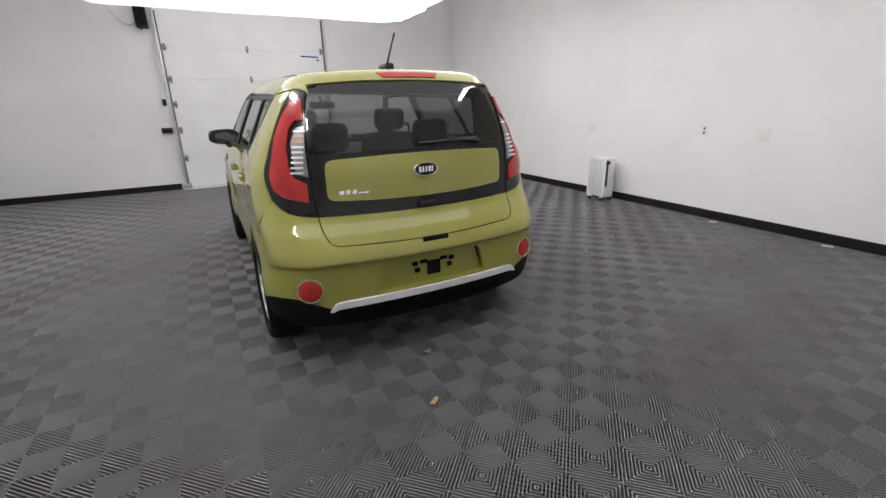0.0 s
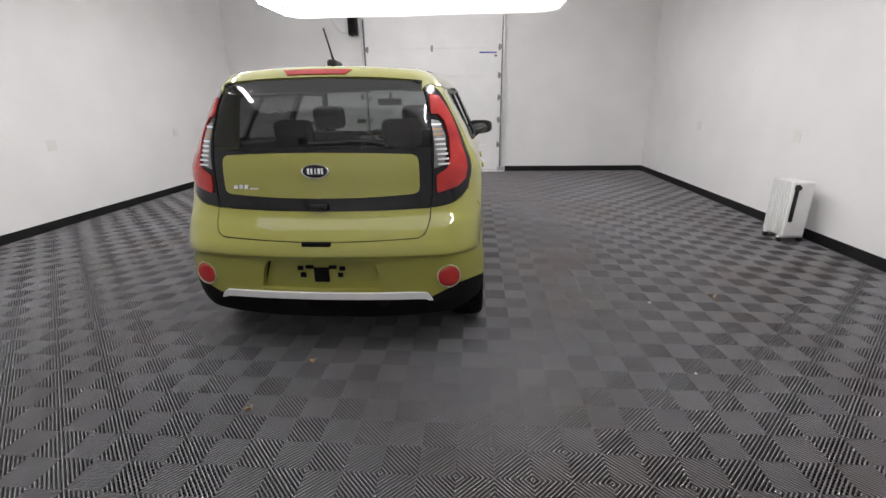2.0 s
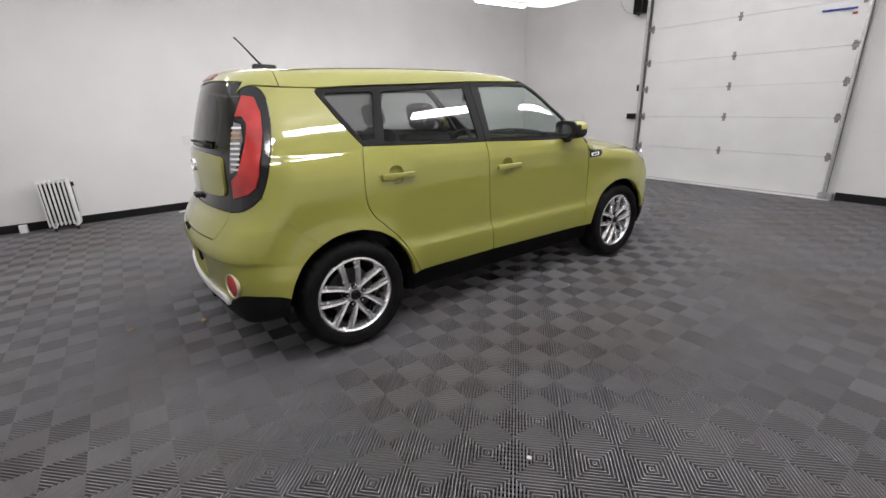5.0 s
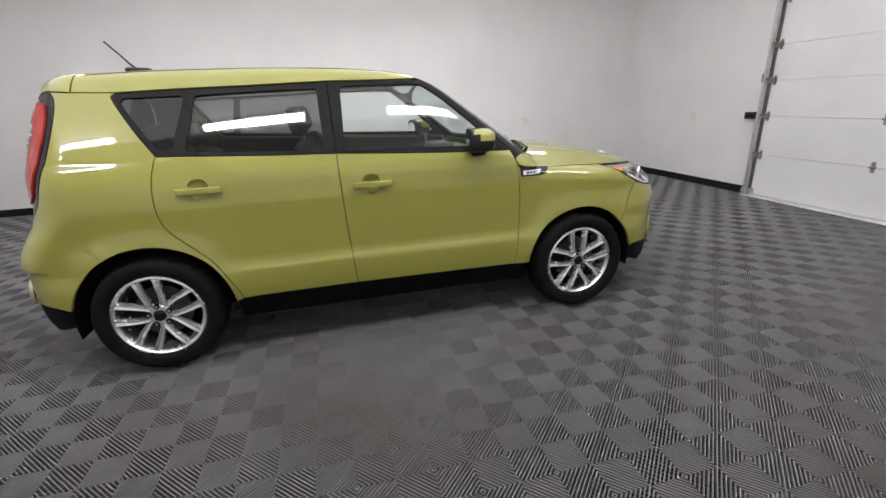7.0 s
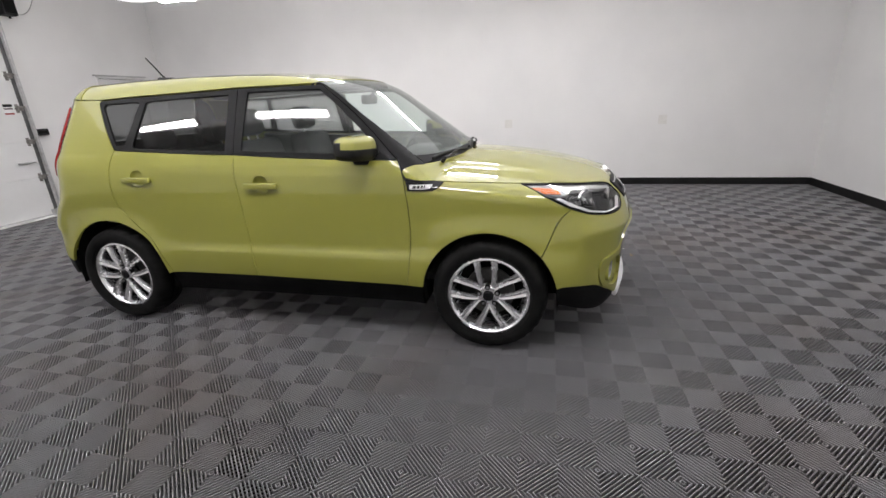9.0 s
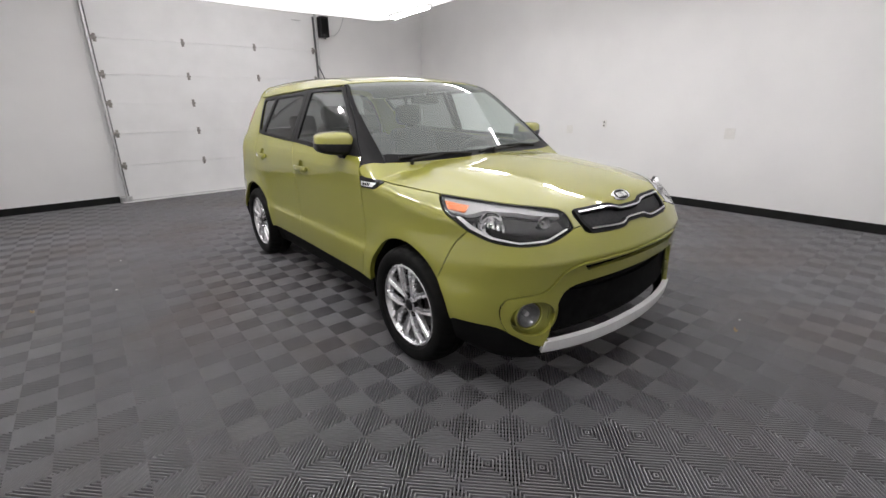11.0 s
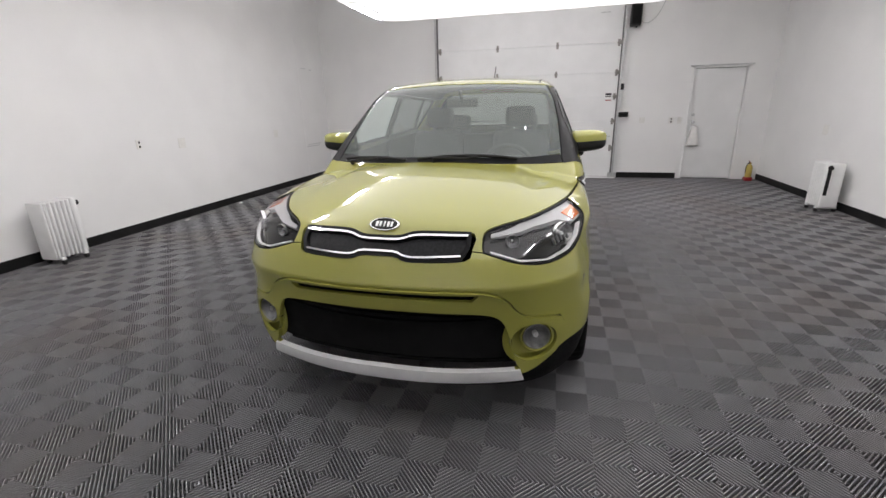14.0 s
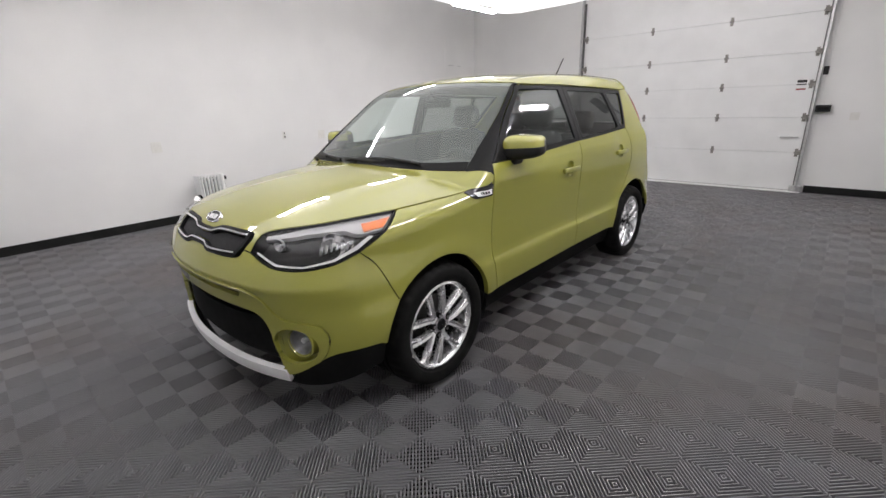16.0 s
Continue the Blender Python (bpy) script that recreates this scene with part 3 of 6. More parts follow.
lip = edge("rear", [(0.548, 1.532), (0.3, 1.548), (0, 1.554)])
spoiler_right = np.vstack([roof_back[::-1], roof_tail, edge("spoiler", [LAMP_TOP, (0.575, -1.66, 1.522), (0.548, -1.73, 1.532)]), lip])
spoiler = skin_part("spoiler", sheet(ring(spoiler_right, mirrored(spoiler_right[::-1])), "spoiler", offset=0.004), PAINT, car)
brake_row = edge("spoiler", [(0.185, -1.705, 1.598), (0, -1.712, 1.606)])
brake_low = edge("spoiler", [(0.155, -1.738, 1.578), (0, -1.745, 1.584)])
brake_loop = np.vstack([brake_row[::-1], brake_low])
skin_part("brake_light", sheet(ring(brake_loop, mirrored(brake_loop[::-1])), "spoiler", offset=0.009, gap=0), RED, spoiler, "red high-level brake light strip")

# windscreen and its black pillars
screen_side = edge("top", [(0.60, 0.255), (0.682, 0.52), (0.735, 0.912)])
screen_top = edge("top", [(0.60, 0.255), (0.4, 0.30), (0.2, 0.33), (0, 0.34)])
screen_base = edge("top", [(0.735, 0.912), (0.55, 0.99), (0.3, 1.05), (0, 1.075)])
screen_right = np.vstack([screen_top[::-1], screen_side, screen_base])
windscreen = skin_part("windscreen", sheet(ring(screen_right, mirrored(screen_right[::-1])), "screen", offset=-0.003, depth=0.004, step=0.025), SCREEN_PANE, car, "clear windscreen glass")
windscreen.visible_shadow = False
base_up = edge("top", [(0.722, 0.86), (0.54, 0.944), (0.3, 1.010), (0, 1.036)])
cowl_right = np.vstack([base_up[::-1], edge("top", [(0.722, 0.86), (0.735, 0.912)]), screen_base])
skin_part("cowl", sheet(ring(cowl_right, mirrored(cowl_right[::-1])), "screen", offset=0.001, depth=0.01, gap=0.001), TRIM, car, "black cowl strip under the windscreen")
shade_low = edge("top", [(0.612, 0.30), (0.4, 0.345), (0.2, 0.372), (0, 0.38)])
shade_right = np.vstack([screen_top[::-1], edge("top", [(0.60, 0.255), (0.612, 0.30)]), shade_low])
skin_part("shade_band", sheet(ring(shade_right, mirrored(shade_right[::-1])), "screen", offset=-0.007, depth=0.001, gap=0.001), GLOSS, windscreen)
pillar_top = edge("pillar", [(0.60, 0.255, 1.54), (0.664, 0.235, 1.534)])
pillar_corner = edge("side", [(0.24, 1.534), (0.285, 1.524)])
pillar_foot = np.vstack([edge("pillar", [(0.735, 0.912, 1.06), (0.775, 0.868, 1.055)]), edge("pillar", [(0.775, 0.868, 1.055), (0.835, 0.812, 1.045)]), edge("side", [(0.812, 1.045), (0.785, 1.105)])])
both("windscreen_pillar", sheet(ring(screen_side, pillar_foot, light_nose, pillar_corner, pillar_top), "pillar", offset=0.001), TRIM, (car, car), "matt black windscreen pillar")


# side windows: black frames with the glass set in
def loop_side(points):
    """A closed rounded outline seen from the side."""
    pts = points + points[:1]
    return ring(*[edge("side", [a, b]) for a, b in zip(pts, pts[1:])])


front_light = [(-0.195, 1.168), (0.35, 1.148), (0.665, 1.138), (0.685, 1.148), (0.55, 1.285), (0.40, 1.415), (0.285, 1.497), (0.05, 1.5), (-0.185, 1.497)]
rear_light = [(-0.955, 1.193), (-0.6, 1.178), (-0.305, 1.168), (-0.315, 1.49), (-0.6, 1.485), (-0.90, 1.474), (-0.935, 1.465), (-0.995, 1.205)]
small_light = [(-1.125, 1.213), (-1.055, 1.215), (-0.985, 1.462), (-1.0, 1.474), (-1.265, 1.469), (-1.28, 1.45), (-1.21, 1.34)]
top_aft = edge("side", [(-1.305, 1.492), (-1.05, 1.500), (-0.58, 1.511), (-0.255, 1.523)])
top_fore = edge("side", [(-0.255, 1.523), (0.06, 1.523), (0.285, 1.524)])
for doors, outline, lights in (
    (front_doors, ring(belt_fore, light_nose, top_fore, post_top), (front_light,)),
    (rear_doors, ring(belt_aft, glass_tail, top_aft, post_top), (rear_light, small_light)),
):
    frame_sheet = sheet(outline, "side", offset=0.001, holes=[loop_side(l) for l in lights], depth=0.02, hole_depth=0.012)
    frames = both("window_frame", frame_sheet, TRIM, doors, "matt black window frame")
    for l in lights:
        clear = l is front_light
        for g in both("window_glass", sheet(loop_side(l), "side", offset=-0.008, depth=0.004, gap=-0.004, step=0.03), GLASS if clear else SHADED, doors, "clear door glass" if clear else "dark privacy glass"):
            g.visible_shadow = False

# sills of black plastic under the doors
sill_top = edge("side", [(0.907, 0.375), (0.805, 0.373), (-0.20, 0.383), (-0.836, 0.380), (-0.879, 0.372)])
sill_low = edge("side", [(0.90, 0.22), (-0.87, 0.22)])
both("sill", sheet(ring(sill_top, edge("side", [(-0.879, 0.372), (-0.87, 0.22)]), sill_low, edge("side", [(0.90, 0.22), (0.907, 0.375)])), "side", offset=-0.03, depth=0.06), CLAD, (car, car), "black plastic sill")

# front bumper
MID = {k: edge("front", [(0, a), (0, b)]) for k, (a, b) in {"high": (0.826, 0.70), "low": (0.70, 0.262), "under": (0.262, 0.19), "skid": (0.318, 0.262)}.items()}
crease = edge("front", [(0, 0.70), (0.25, 0.699), (0.42, 0.695), (0.485, 0.68), (0.535, 0.65), (0.575, 0.598), (0.62, 0.57), (0.70, 0.558), (0.75, 0.545)])
crease_out = edge("nose_corner", [(0.75, 1.905, 0.545), (0.772, 1.885, 0.50), (0.765, 1.89, 0.43), (0.736, 1.913, 0.374)])
chin_out = edge("nose_corner", [(0.882, 1.66, 0.402), (0.875, 1.71, 0.415), (0.79, 1.858, 0.403), (0.736, 1.913, 0.374)])
chin = edge("nose_corner", [(0.736, 1.913, 0.374), (0.60, 1.99, 0.295), (0.4, 2.05, 0.275), (0, 2.09, 0.262)])
both("front_bumper", sheet(ring(lamp_under, grille_flank, grille_low, MID["high"], crease, crease_out, chin_out, arch_tip, fender_line), "nose_corner", seams=[MID["high"]]), PAINT, (car, car), "green upper front bumper")
slot = ring(edge("front", [(0, 0.688), (0.25, 0.686), (0.425, 0.682)]), edge("front", [(0.425, 0.682), (0.395, 0.650)]), edge("front", [(0.395, 0.650), (0.2, 0.655), (0, 0.658)]), edge("front", [(0, 0.658), (0, 0.688)]))
mouth = ring(
    edge("front", [(0, 0.598), (0.30, 0.594), (0.44, 0.587), (0.50, 0.568), (0.528, 0.53), (0.55, 0.46), (0.578, 0.345)]),
    edge("front", [(0.578, 0.345), (0.578, 0.322), (0.4, 0.314), (0, 0.318)]),
    edge("front", [(0, 0.318), (0, 0.598)]),
)
FOG = (0.655, 0.458)
fog_hole = ring(*[edge("front", [(FOG[0] - 0.012 + 0.094 * math.cos(a), FOG[1] - 0.012 + 0.086 * math.sin(a)), (FOG[0] - 0.012 + 0.094 * math.cos(b), FOG[1] - 0.012 + 0.086 * math.sin(b))], 0.01) for a, b in zip(np.linspace(0, 2 * math.pi, 25), np.linspace(0, 2 * math.pi, 25)[1:])])
lower_bumper = both("lower_bumper", sheet(ring(crease, crease_out, chin, MID["low"]), "nose_corner", offset=0.008, holes=[slot, mouth, fog_hole], hole_depth=0.02, depth=0.025, seams=[MID["low"]]), PAINT, (car, car), "green lower bumper insert with openings")
valance_low = edge("nose_corner", [(0.87, 1.68, 0.30), (0.72, 1.88, 0.225), (0.4, 2.0, 0.20), (0, 2.04, 0.19)])
both("valance", sheet(ring(chin_out, chin, MID["under"], valance_low, edge("nose_corner", [(0.882, 1.66, 0.402), (0.87, 1.68, 0.30)])), "nose_corner", offset=-0.004, seams=[MID["under"]]), CLAD, (car, car), "black plastic chin under the bumper")
skid_loop = np.vstack([edge("front", [(0, 0.320), (0.3, 0.316), (0.592, 0.322)]), edge("front", [(0.592, 0.322), (0.606, 0.272)]), edge("front", [(0.606, 0.272), (0.3, 0.262), (0, 0.262)])])
skin_part("skid_plate", sheet(ring(skid_loop, mirrored(skid_loop[::-1])), "front", offset=0.018, depth=0.03, gap=0), SILVER, car, "bright silver skid strip")
for zs, z0, z1, back in (("grille_backing", 0.25, 0.63, 0.09), ("slot_backing", 0.63, 0.71, 0.03)):
    half = np.vstack([edge("front", [(0, z1), (0.6, z1)]), edge("front", [(0.6, z1), (0.6, z0)]), edge("front", [(0.6, z0), (0, z0)])])
    skin_part(zs, sheet(ring(half, mirrored(half[::-1])), "front", offset=-back, depth=0.005), LINER, car)
for z in (0.575, 0.535, 0.50, 0.465, 0.43, 0.395, 0.36, 0.335):
    w = 0.55
    half = np.vstack([edge("front", [(0, z + 0.007), (w, z + 0.007)]), edge("front", [(w, z + 0.007), (w, z - 0.007)]), edge("front", [(w, z - 0.007), (0, z - 0.007)])])
    skin_part("grille_bar", sheet(ring(half, mirrored(half[::-1])), "front", offset=-0.05, depth=0.02, gap=0), CLAD, car)
half = np.vstack([edge("front", [(0, 0.53), (0.3, 0.535), (0.56, 0.555)]), edge("front", [(0.56, 0.555), (0.57, 0.36)]), edge("front", [(0.57, 0.36), (0, 0.36)])])
skin_part("lower_grille", sheet(ring(half, mirrored(half[::-1])), "front", offset=-0.028, depth=0.02), LINER, car, "flat black lower grille panel")

# upper grille: a black mesh in a chrome-lined frame
g_out = np.vstack([edge("front", [(0, 0.890), (0.085, 0.892), (0.16, 0.907), (0.372, 0.904)]), edge("front", [(0.372, 0.904), (0.374, 0.86), (0.347, 0.815)]), edge("front", [(0.347, 0.815), (0.14, 0.809), (0.075, 0.825), (0, 0.827)])])
g_in = np.vstack([edge("front", [(0, 0.875), (0.09, 0.877), (0.165, 0.892), (0.358, 0.890)]), edge("front", [(0.358, 0.890), (0.360, 0.86), (0.338, 0.832)]), edge("front", [(0.338, 0.832), (0.145, 0.826), (0.08, 0.842), (0, 0.844)])])
g_hole = ring(g_in, mirrored(g_in[::-1]))
grille = skin_part("grille", sheet(ring(g_out, mirrored(g_out[::-1])), "front", offset=0.006, holes=[g_hole], hole_depth=0.03, depth=0.02, gap=-0.004), TRIM, car, "black upper grille with chrome lines")
skin_part("grille_mesh", sheet(g_hole, "front", offset=-0.010, depth=0.002), MESH, grille, "dark satin grille mesh")
for hi_line in (True, False):
    pts = [(0.364, 0.897), (0.162, 0.899), (0.086, 0.884), (0, 0.882)] if hi_line else [(0.344, 0.830), (0.141, 0.824), (0.077, 0.840), (0, 0.842)]
    low = [(x, z - 0.0065) for x, z in pts]
    half = np.vstack([edge("front", pts[::-1]), edge("front", [pts[0], low[0]]), edge("front", low)])
    skin_part("chrome_line", sheet(ring(half, mirrored(half[::-1])), "front", offset=0.012, depth=0.012, gap=0, step=0.05), CHROME, grille, "thin chrome line")

# headlamps
lamp_loop = ring(lamp_over, lamp_outer, lamp_under)


def lamp_poly(points, step=0.022):
    pts = points + points[:1]
    return ring(*[edge("nose_corner", [a, b], step) for a, b in zip(pts, pts[1:])])


lamps = both("headlamp", sheet(lamp_loop, "nose_corner", offset=-0.035, depth=0.005, gap=0.001), GLOSS, (car, car), "dark headlamp behind a clear lens")
rim_in = shrink(flat(lamp_loop, "nose_corner"), 0.0035)
both("lamp_frame", sheet(lamp_loop, "nose_corner", offset=0.0, holes=[skin(rim_in, "nose_corner")], depth=0.036, hole_depth=0.03, gap=0.001), TRIM, lamps)
for g in both("lens", sheet(lamp_loop, "nose_corner", offset=-0.003, depth=0.002, gap=0.005), CLEAR, lamps, "clear lens"):
    g.visible_shadow = False
both("light_strip", sheet(lamp_poly([(0.45, 1.932, 0.907), (0.585, 1.79, 0.937), (0.69, 1.625, 0.953), (0.752, 1.475, 0.960), (0.823, 1.585, 0.921), (0.79, 1.675, 0.913), (0.705, 1.70, 0.928), (0.59, 1.80, 0.920), (0.45, 1.945, 0.893)]), "nose_corner", offset=-0.012, depth=0.02, gap=0), STRIP_LENS, lamps, "pale running light strip")
both("turn_signal", sheet(lamp_poly([(0.762, 1.49, 0.953), (0.722, 1.625, 0.941), (0.787, 1.66, 0.920), (0.818, 1.575, 0.927)]), "nose_corner", offset=-0.009, depth=0.02, gap=0), AMBER, lamps, "amber turn signal")
both("lower_trim", sheet(lamp_poly([(0.838, 1.655, 0.899), (0.838, 1.742, 0.852), (0.79, 1.834, 0.816), (0.70, 1.934, 0.798), (0.58, 1.987, 0.807), (0.46, 2.0, 0.841), (0.46, 1.998, 0.848), (0.58, 1.985, 0.8145), (0.70, 1.931, 0.8055), (0.782, 1.834, 0.825), (0.822, 1.755, 0.863), (0.826, 1.67, 0.903)]), "nose_corner", offset=-0.010, depth=0.015, gap=0), SILVER, lamps, "silver lower lamp trim")


def bowl(name, centre, r, mats, parents, deep=0.05, face=(0.35, 0.94, 0.0)):
    """A round reflector with its bulb, on both sides."""
    for s, parent in zip((1, -1), parents):
        way = Vector((s * face[0], face[1], face[2]))
        m = Matrix.Translation((s * centre[0], centre[1], centre[2])) @ way.to_track_quat("Z", "Y").to_matrix().to_4x4()
        v, f = lathe([(0.012, -deep), (r * 0.55, -deep * 0.8), (r * 0.85, -deep * 0.35), (r, 0), (r * 1.06, 0.002), (r * 1.06, -0.012)], 28, "z")
        ob = part(name, ([m @ Vector(p) for p in v], f), mats[0], parent, smooth=50)
        part("bulb", rod(m @ Vector((0, 0, -deep)), m @ Vector((0, 0, -deep * 0.25)), r * 0.2, r * 0.14), mats[1], parent)


for name, at, r, back in (("reflector", (0.742, 1.79, 0.884), 0.050, 0.016), ("inner_reflector", (0.535, 1.93, 0.880), 0.026, 0.014)):
    c = skin(flat(at, "nose_corner"), "nose_corner")
    n = outward(c)[0]
    c = c[0] - n * back
    bowl(name, tuple(c), r, (CHROME if r > 0.04 else DIM, SILVER), lamps, deep=0.02, face=(n[0] * 0.8, n[1], 0.0))
for k in range(7):
    z = 0.868 - 0.006 * abs(k - 3)
    both("lamp_fin", sheet(lamp_poly([(0.735 + 0.011 * k, 1.87 - 0.022 * k, z + 0.032), (0.740 + 0.011 * k, 1.862 - 0.022 * k, z + 0.032), (0.740 + 0.011 * k, 1.862 - 0.022 * k, z), (0.735 + 0.011 * k, 1.87 - 0.022 * k, z)]), "nose_corner", offset=-0.022, depth=0.010, gap=0), DIM, lamps)

# fog lamps in round pockets
for s, parent in zip((1, -1), (car, car)):
    c = skin(flat((FOG[0], 0, FOG[1]), "front"), "front")[0]
    way = Vector((s * 0.30, 0.95, 0.0)).normalized()
    m = Matrix.Translation((s * c[0], c[1] - 0.028, c[2])) @ way.to_track_quat("Z", "Y").to_matrix().to_4x4()
    n = outward(c[None])[0]
    pocket = Matrix.Translation((s * c[0], c[1], c[2])) @ Vector((s * n[0], n[1], n[2])).to_track_quat("Z", "Y").to_matrix().to_4x4()
    v, f = lathe([(0.140, -0.034), (0.10, -0.040), (0.05, -0.046)], 32, "z")
    part("fog_pocket", ([pocket @ Vector(p) for p in v], f), PAINT, car, smooth=45)
    v, f = lathe([(0.084, -0.040), (0.080, -0.030), (0.074, -0.008), (0.073, 0.014), (0.066, 0.016), (0.060, 0.004), (0.060, -0.02)], 32, "z")
    fog = part("fog_lamp", ([m @ Vector(p) for p in v], f), PAINT, car, "round fog lamp in a green bezel", smooth=45)
    v, f = lathe([(0.060, 0.010), (0.057, 0.012), (0.055, 0.006)], 32, "z")
    part("fog_ring", ([m @ Vector(p) for p in v], f), DIM, fog, smooth=45)
    v, f = lathe([(0.004, -0.03), (0.03, -0.026), (0.048, -0.01), (0.056, 0.004)], 24, "z")
    part("fog_reflector", ([m @ Vector(p) for p in v], f), DIM, fog, smooth=45)
    v, f = lathe([(0.0005, 0.014), (0.03, 0.012), (0.054, 0.006)], 24, "z")
    part("fog_lens", ([m @ Vector(p) for p in v], f), CLEAR, fog, smooth=60).visible_shadow = False
    part("fog_bulb", rod(m @ Vector((0, 0, -0.03)), m @ Vector((0, 0, -0.004)), 0.012), SILVER, fog)

# rear bumper
RMID = {"top": edge("rear", [(0, 0.722), (0, 0.43)]), "under": edge("rear", [(0, 0.43), (0, 0.25)])}
hatch_low = edge("rear", [(0.60, 0.879), (0.597, 0.82), (0.575, 0.757), (0.535, 0.735)])
hatch_foot = edge("rear", [(0.535, 0.735), (0.3, 0.728), (0, 0.722)])
tail_chin_out = edge("tail_corner", [(0.897, -1.66, 0.431), (0.89, -1.72, 0.452), (0.836, -1.814, 0.462), (0.759, -1.885, 0.455), (0.66, -1.915, 0.41), (0.61, -1.927, 0.385)])
tail_chin = edge("tail_corner", [(0.61, -1.927, 0.385), (0.57, -1.94, 0.418), (0.3, -1.98, 0.428), (0, -1.995, 0.43)])
recess = ring(edge("rear", [(0, 0.618), (0.285, 0.614)]), edge("rear", [(0.285, 0.614), (0.315, 0.57), (0.345, 0.445)]), edge("rear", [(0.345, 0.445), (0, 0.442)]), edge("rear", [(0, 0.442), (0, 0.618)]))
both("rear_bumper", sheet(ring(quarter_line, tail_under, hatch_low, hatch_foot, RMID["top"], tail_chin, tail_chin_out, arch_end), "tail_corner", holes=[recess], hole_depth=0.036, seams=[RMID["top"]], step=0.016), PAINT, (car, car), "green rear bumper with a plate recess")
half = np.vstack([edge("rear", [(0, 0.62), (0.287, 0.617)]), edge("rear", [(0.287, 0.617), (0.35, 0.44)]), edge("rear", [(0.35, 0.44), (0, 0.44)])])
recess_panel = skin_part("plate_recess", sheet(ring(half, mirrored(half[::-1])), "rear", offset=-0.033, depth=0.004), PAINT, car, "empty number plate recess")
for x, z, w, h in ((0, 0.527, 0.042, 0.042), (-0.118, 0.565, 0.016, 0.012), (-0.065, 0.572, 0.022, 0.010), (0.065, 0.572, 0.022, 0.010), (0.118, 0.565, 0.016, 0.012), (-0.105, 0.525, 0.016, 0.014), (0.105, 0.527, 0.014, 0.013)):
    c = skin(flat((x, 0, z), "rear"), "rear")[0]
    part("plate_clip", box((x - w, c[1] + 0.022, z - h), (x + w, c[1] + 0.0345, z + h), 0.003), LINER, recess_panel)
apron_low = edge("tail_corner", [(0.88, -1.67, 0.33), (0.70, -1.86, 0.27), (0.4, -1.93, 0.25), (0, -1.945, 0.25)])
both("rear_apron", sheet(ring(tail_chin_out, tail_chin, RMID["under"], apron_low, edge("tail_corner", [(0.897, -1.66, 0.431), (0.88, -1.67, 0.33)])), "tail_corner", offset=-0.004, seams=[RMID["under"]]), CLAD, (car, car), "black plastic rear apron")
strip_half = np.vstack([edge("rear", [(0, 0.432), (0.3, 0.430), (0.54, 0.424), (0.585, 0.412), (0.61, 0.372)]), edge("rear", [(0.61, 0.372), (0.585, 0.375), (0.55, 0.385), (0.3, 0.392), (0, 0.394)])])
skin_part("rear_skid_strip", sheet(ring(strip_half, mirrored(strip_half[::-1])), "rear", offset=0.016, depth=0.03, gap=0), SILVER, car, "silver skid strip under the rear bumper")
for x in (-0.34, -0.115, 0.115, 0.34):
    c = skin(flat((x, 0, 0.36), "rear"), "rear")[0]
    part("apron_fin", box((x - 0.025, c[1] - 0.012, 0.34), (x + 0.025, c[1] + 0.03, 0.395), 0.008), CLAD, car)
for s in (1, -1):
    c = skin(flat((0.70, 0, 0.508), "rear"), "rear")[0]
    way = Vector((s * 0.24, -0.97, 0.05)).normalized()
    m = Matrix.Translation((s * c[0], c[1], c[2])) @ way.to_track_quat("Z", "Y").to_matrix().to_4x4()
    v, f = lathe([(0.068, -0.012), (0.068, 0.003), (0.066, 0.006), (0.063, 0.006), (0.061, 0.001)], 36, "z")
    r = part("rear_reflector", ([m @ Vector(p) for p in v], f), vary(material("pale_gilt", (0.6, 0.52, 0.36), 0.3, 0.6), (0.55, 0.48, 0.33), (0.66, 0.58, 0.42), 40), car, "round red reflector in a pale gilt ring", smooth=45)
    v, f = lathe([(0.0005, 0.008), (0.035, 0.007), (0.058, 0.003), (0.0615, -0.005)], 32, "z")
    part("reflector_lens", ([m @ Vector(p) for p in v], f), RED, r, "red lens", smooth=60)

# tailgate: dark glass, black garnish, green badge panel, green lower part
rim_r = np.vstack([lip[::-1], tail_inner])
cut = edge("rear", [(0.605, 1.20), (0, 1.20)])
upper_side, lower_side = edge("rear", [(0.548, 1.532), (0.583, 1.42), (0.602, 1.25), (0.605, 1.20)]), edge("rear", [(0.605, 1.20), (0.61, 1.0), (0.60, 0.879)])
hatch_seam = edge("rear", [(0.60, 0.879), (0.3, 0.874), (0, 0.872)])
low_half = np.vstack([hatch_seam[::-1], hatch_low, hatch_foot])
tailgate = skin_part("tailgate", sheet(ring(low_half, mirrored(low_half[::-1])), "rear"), PAINT, car, "green tailgate with dark glass")
glass_half = np.vstack([lip[::-1], upper_side, cut])
rear_glass = skin_part("rear_glass", sheet(ring(glass_half, mirrored(glass_half[::-1])), "rear", offset=-0.004, depth=0.006, step=0.025), REAR_PANE, tailgate, "dark rear window glass")
rear_glass.visible_shadow = False
garnish_half = np.vstack([cut[::-1], lower_side, hatch_seam])
garnish = skin_part("garnish", sheet(ring(garnish_half, mirrored(garnish_half[::-1])), "rear", offset=-0.003, depth=0.01), GLOSS, tailgate, "glossy black tailgate garnish")
pane_half = np.vstack([edge("rear", [(0, 1.178), (0.25, 1.174), (0.49, 1.164)]), edge("rear", [(0.49, 1.164), (0.525, 1.155), (0.538, 1.125), (0.541, 1.05), (0.541, 0.985), (0.53, 0.962), (0.50, 0.954)]), edge("rear", [(0.50, 0.954), (0.25, 0.943), (0, 0.940)])])
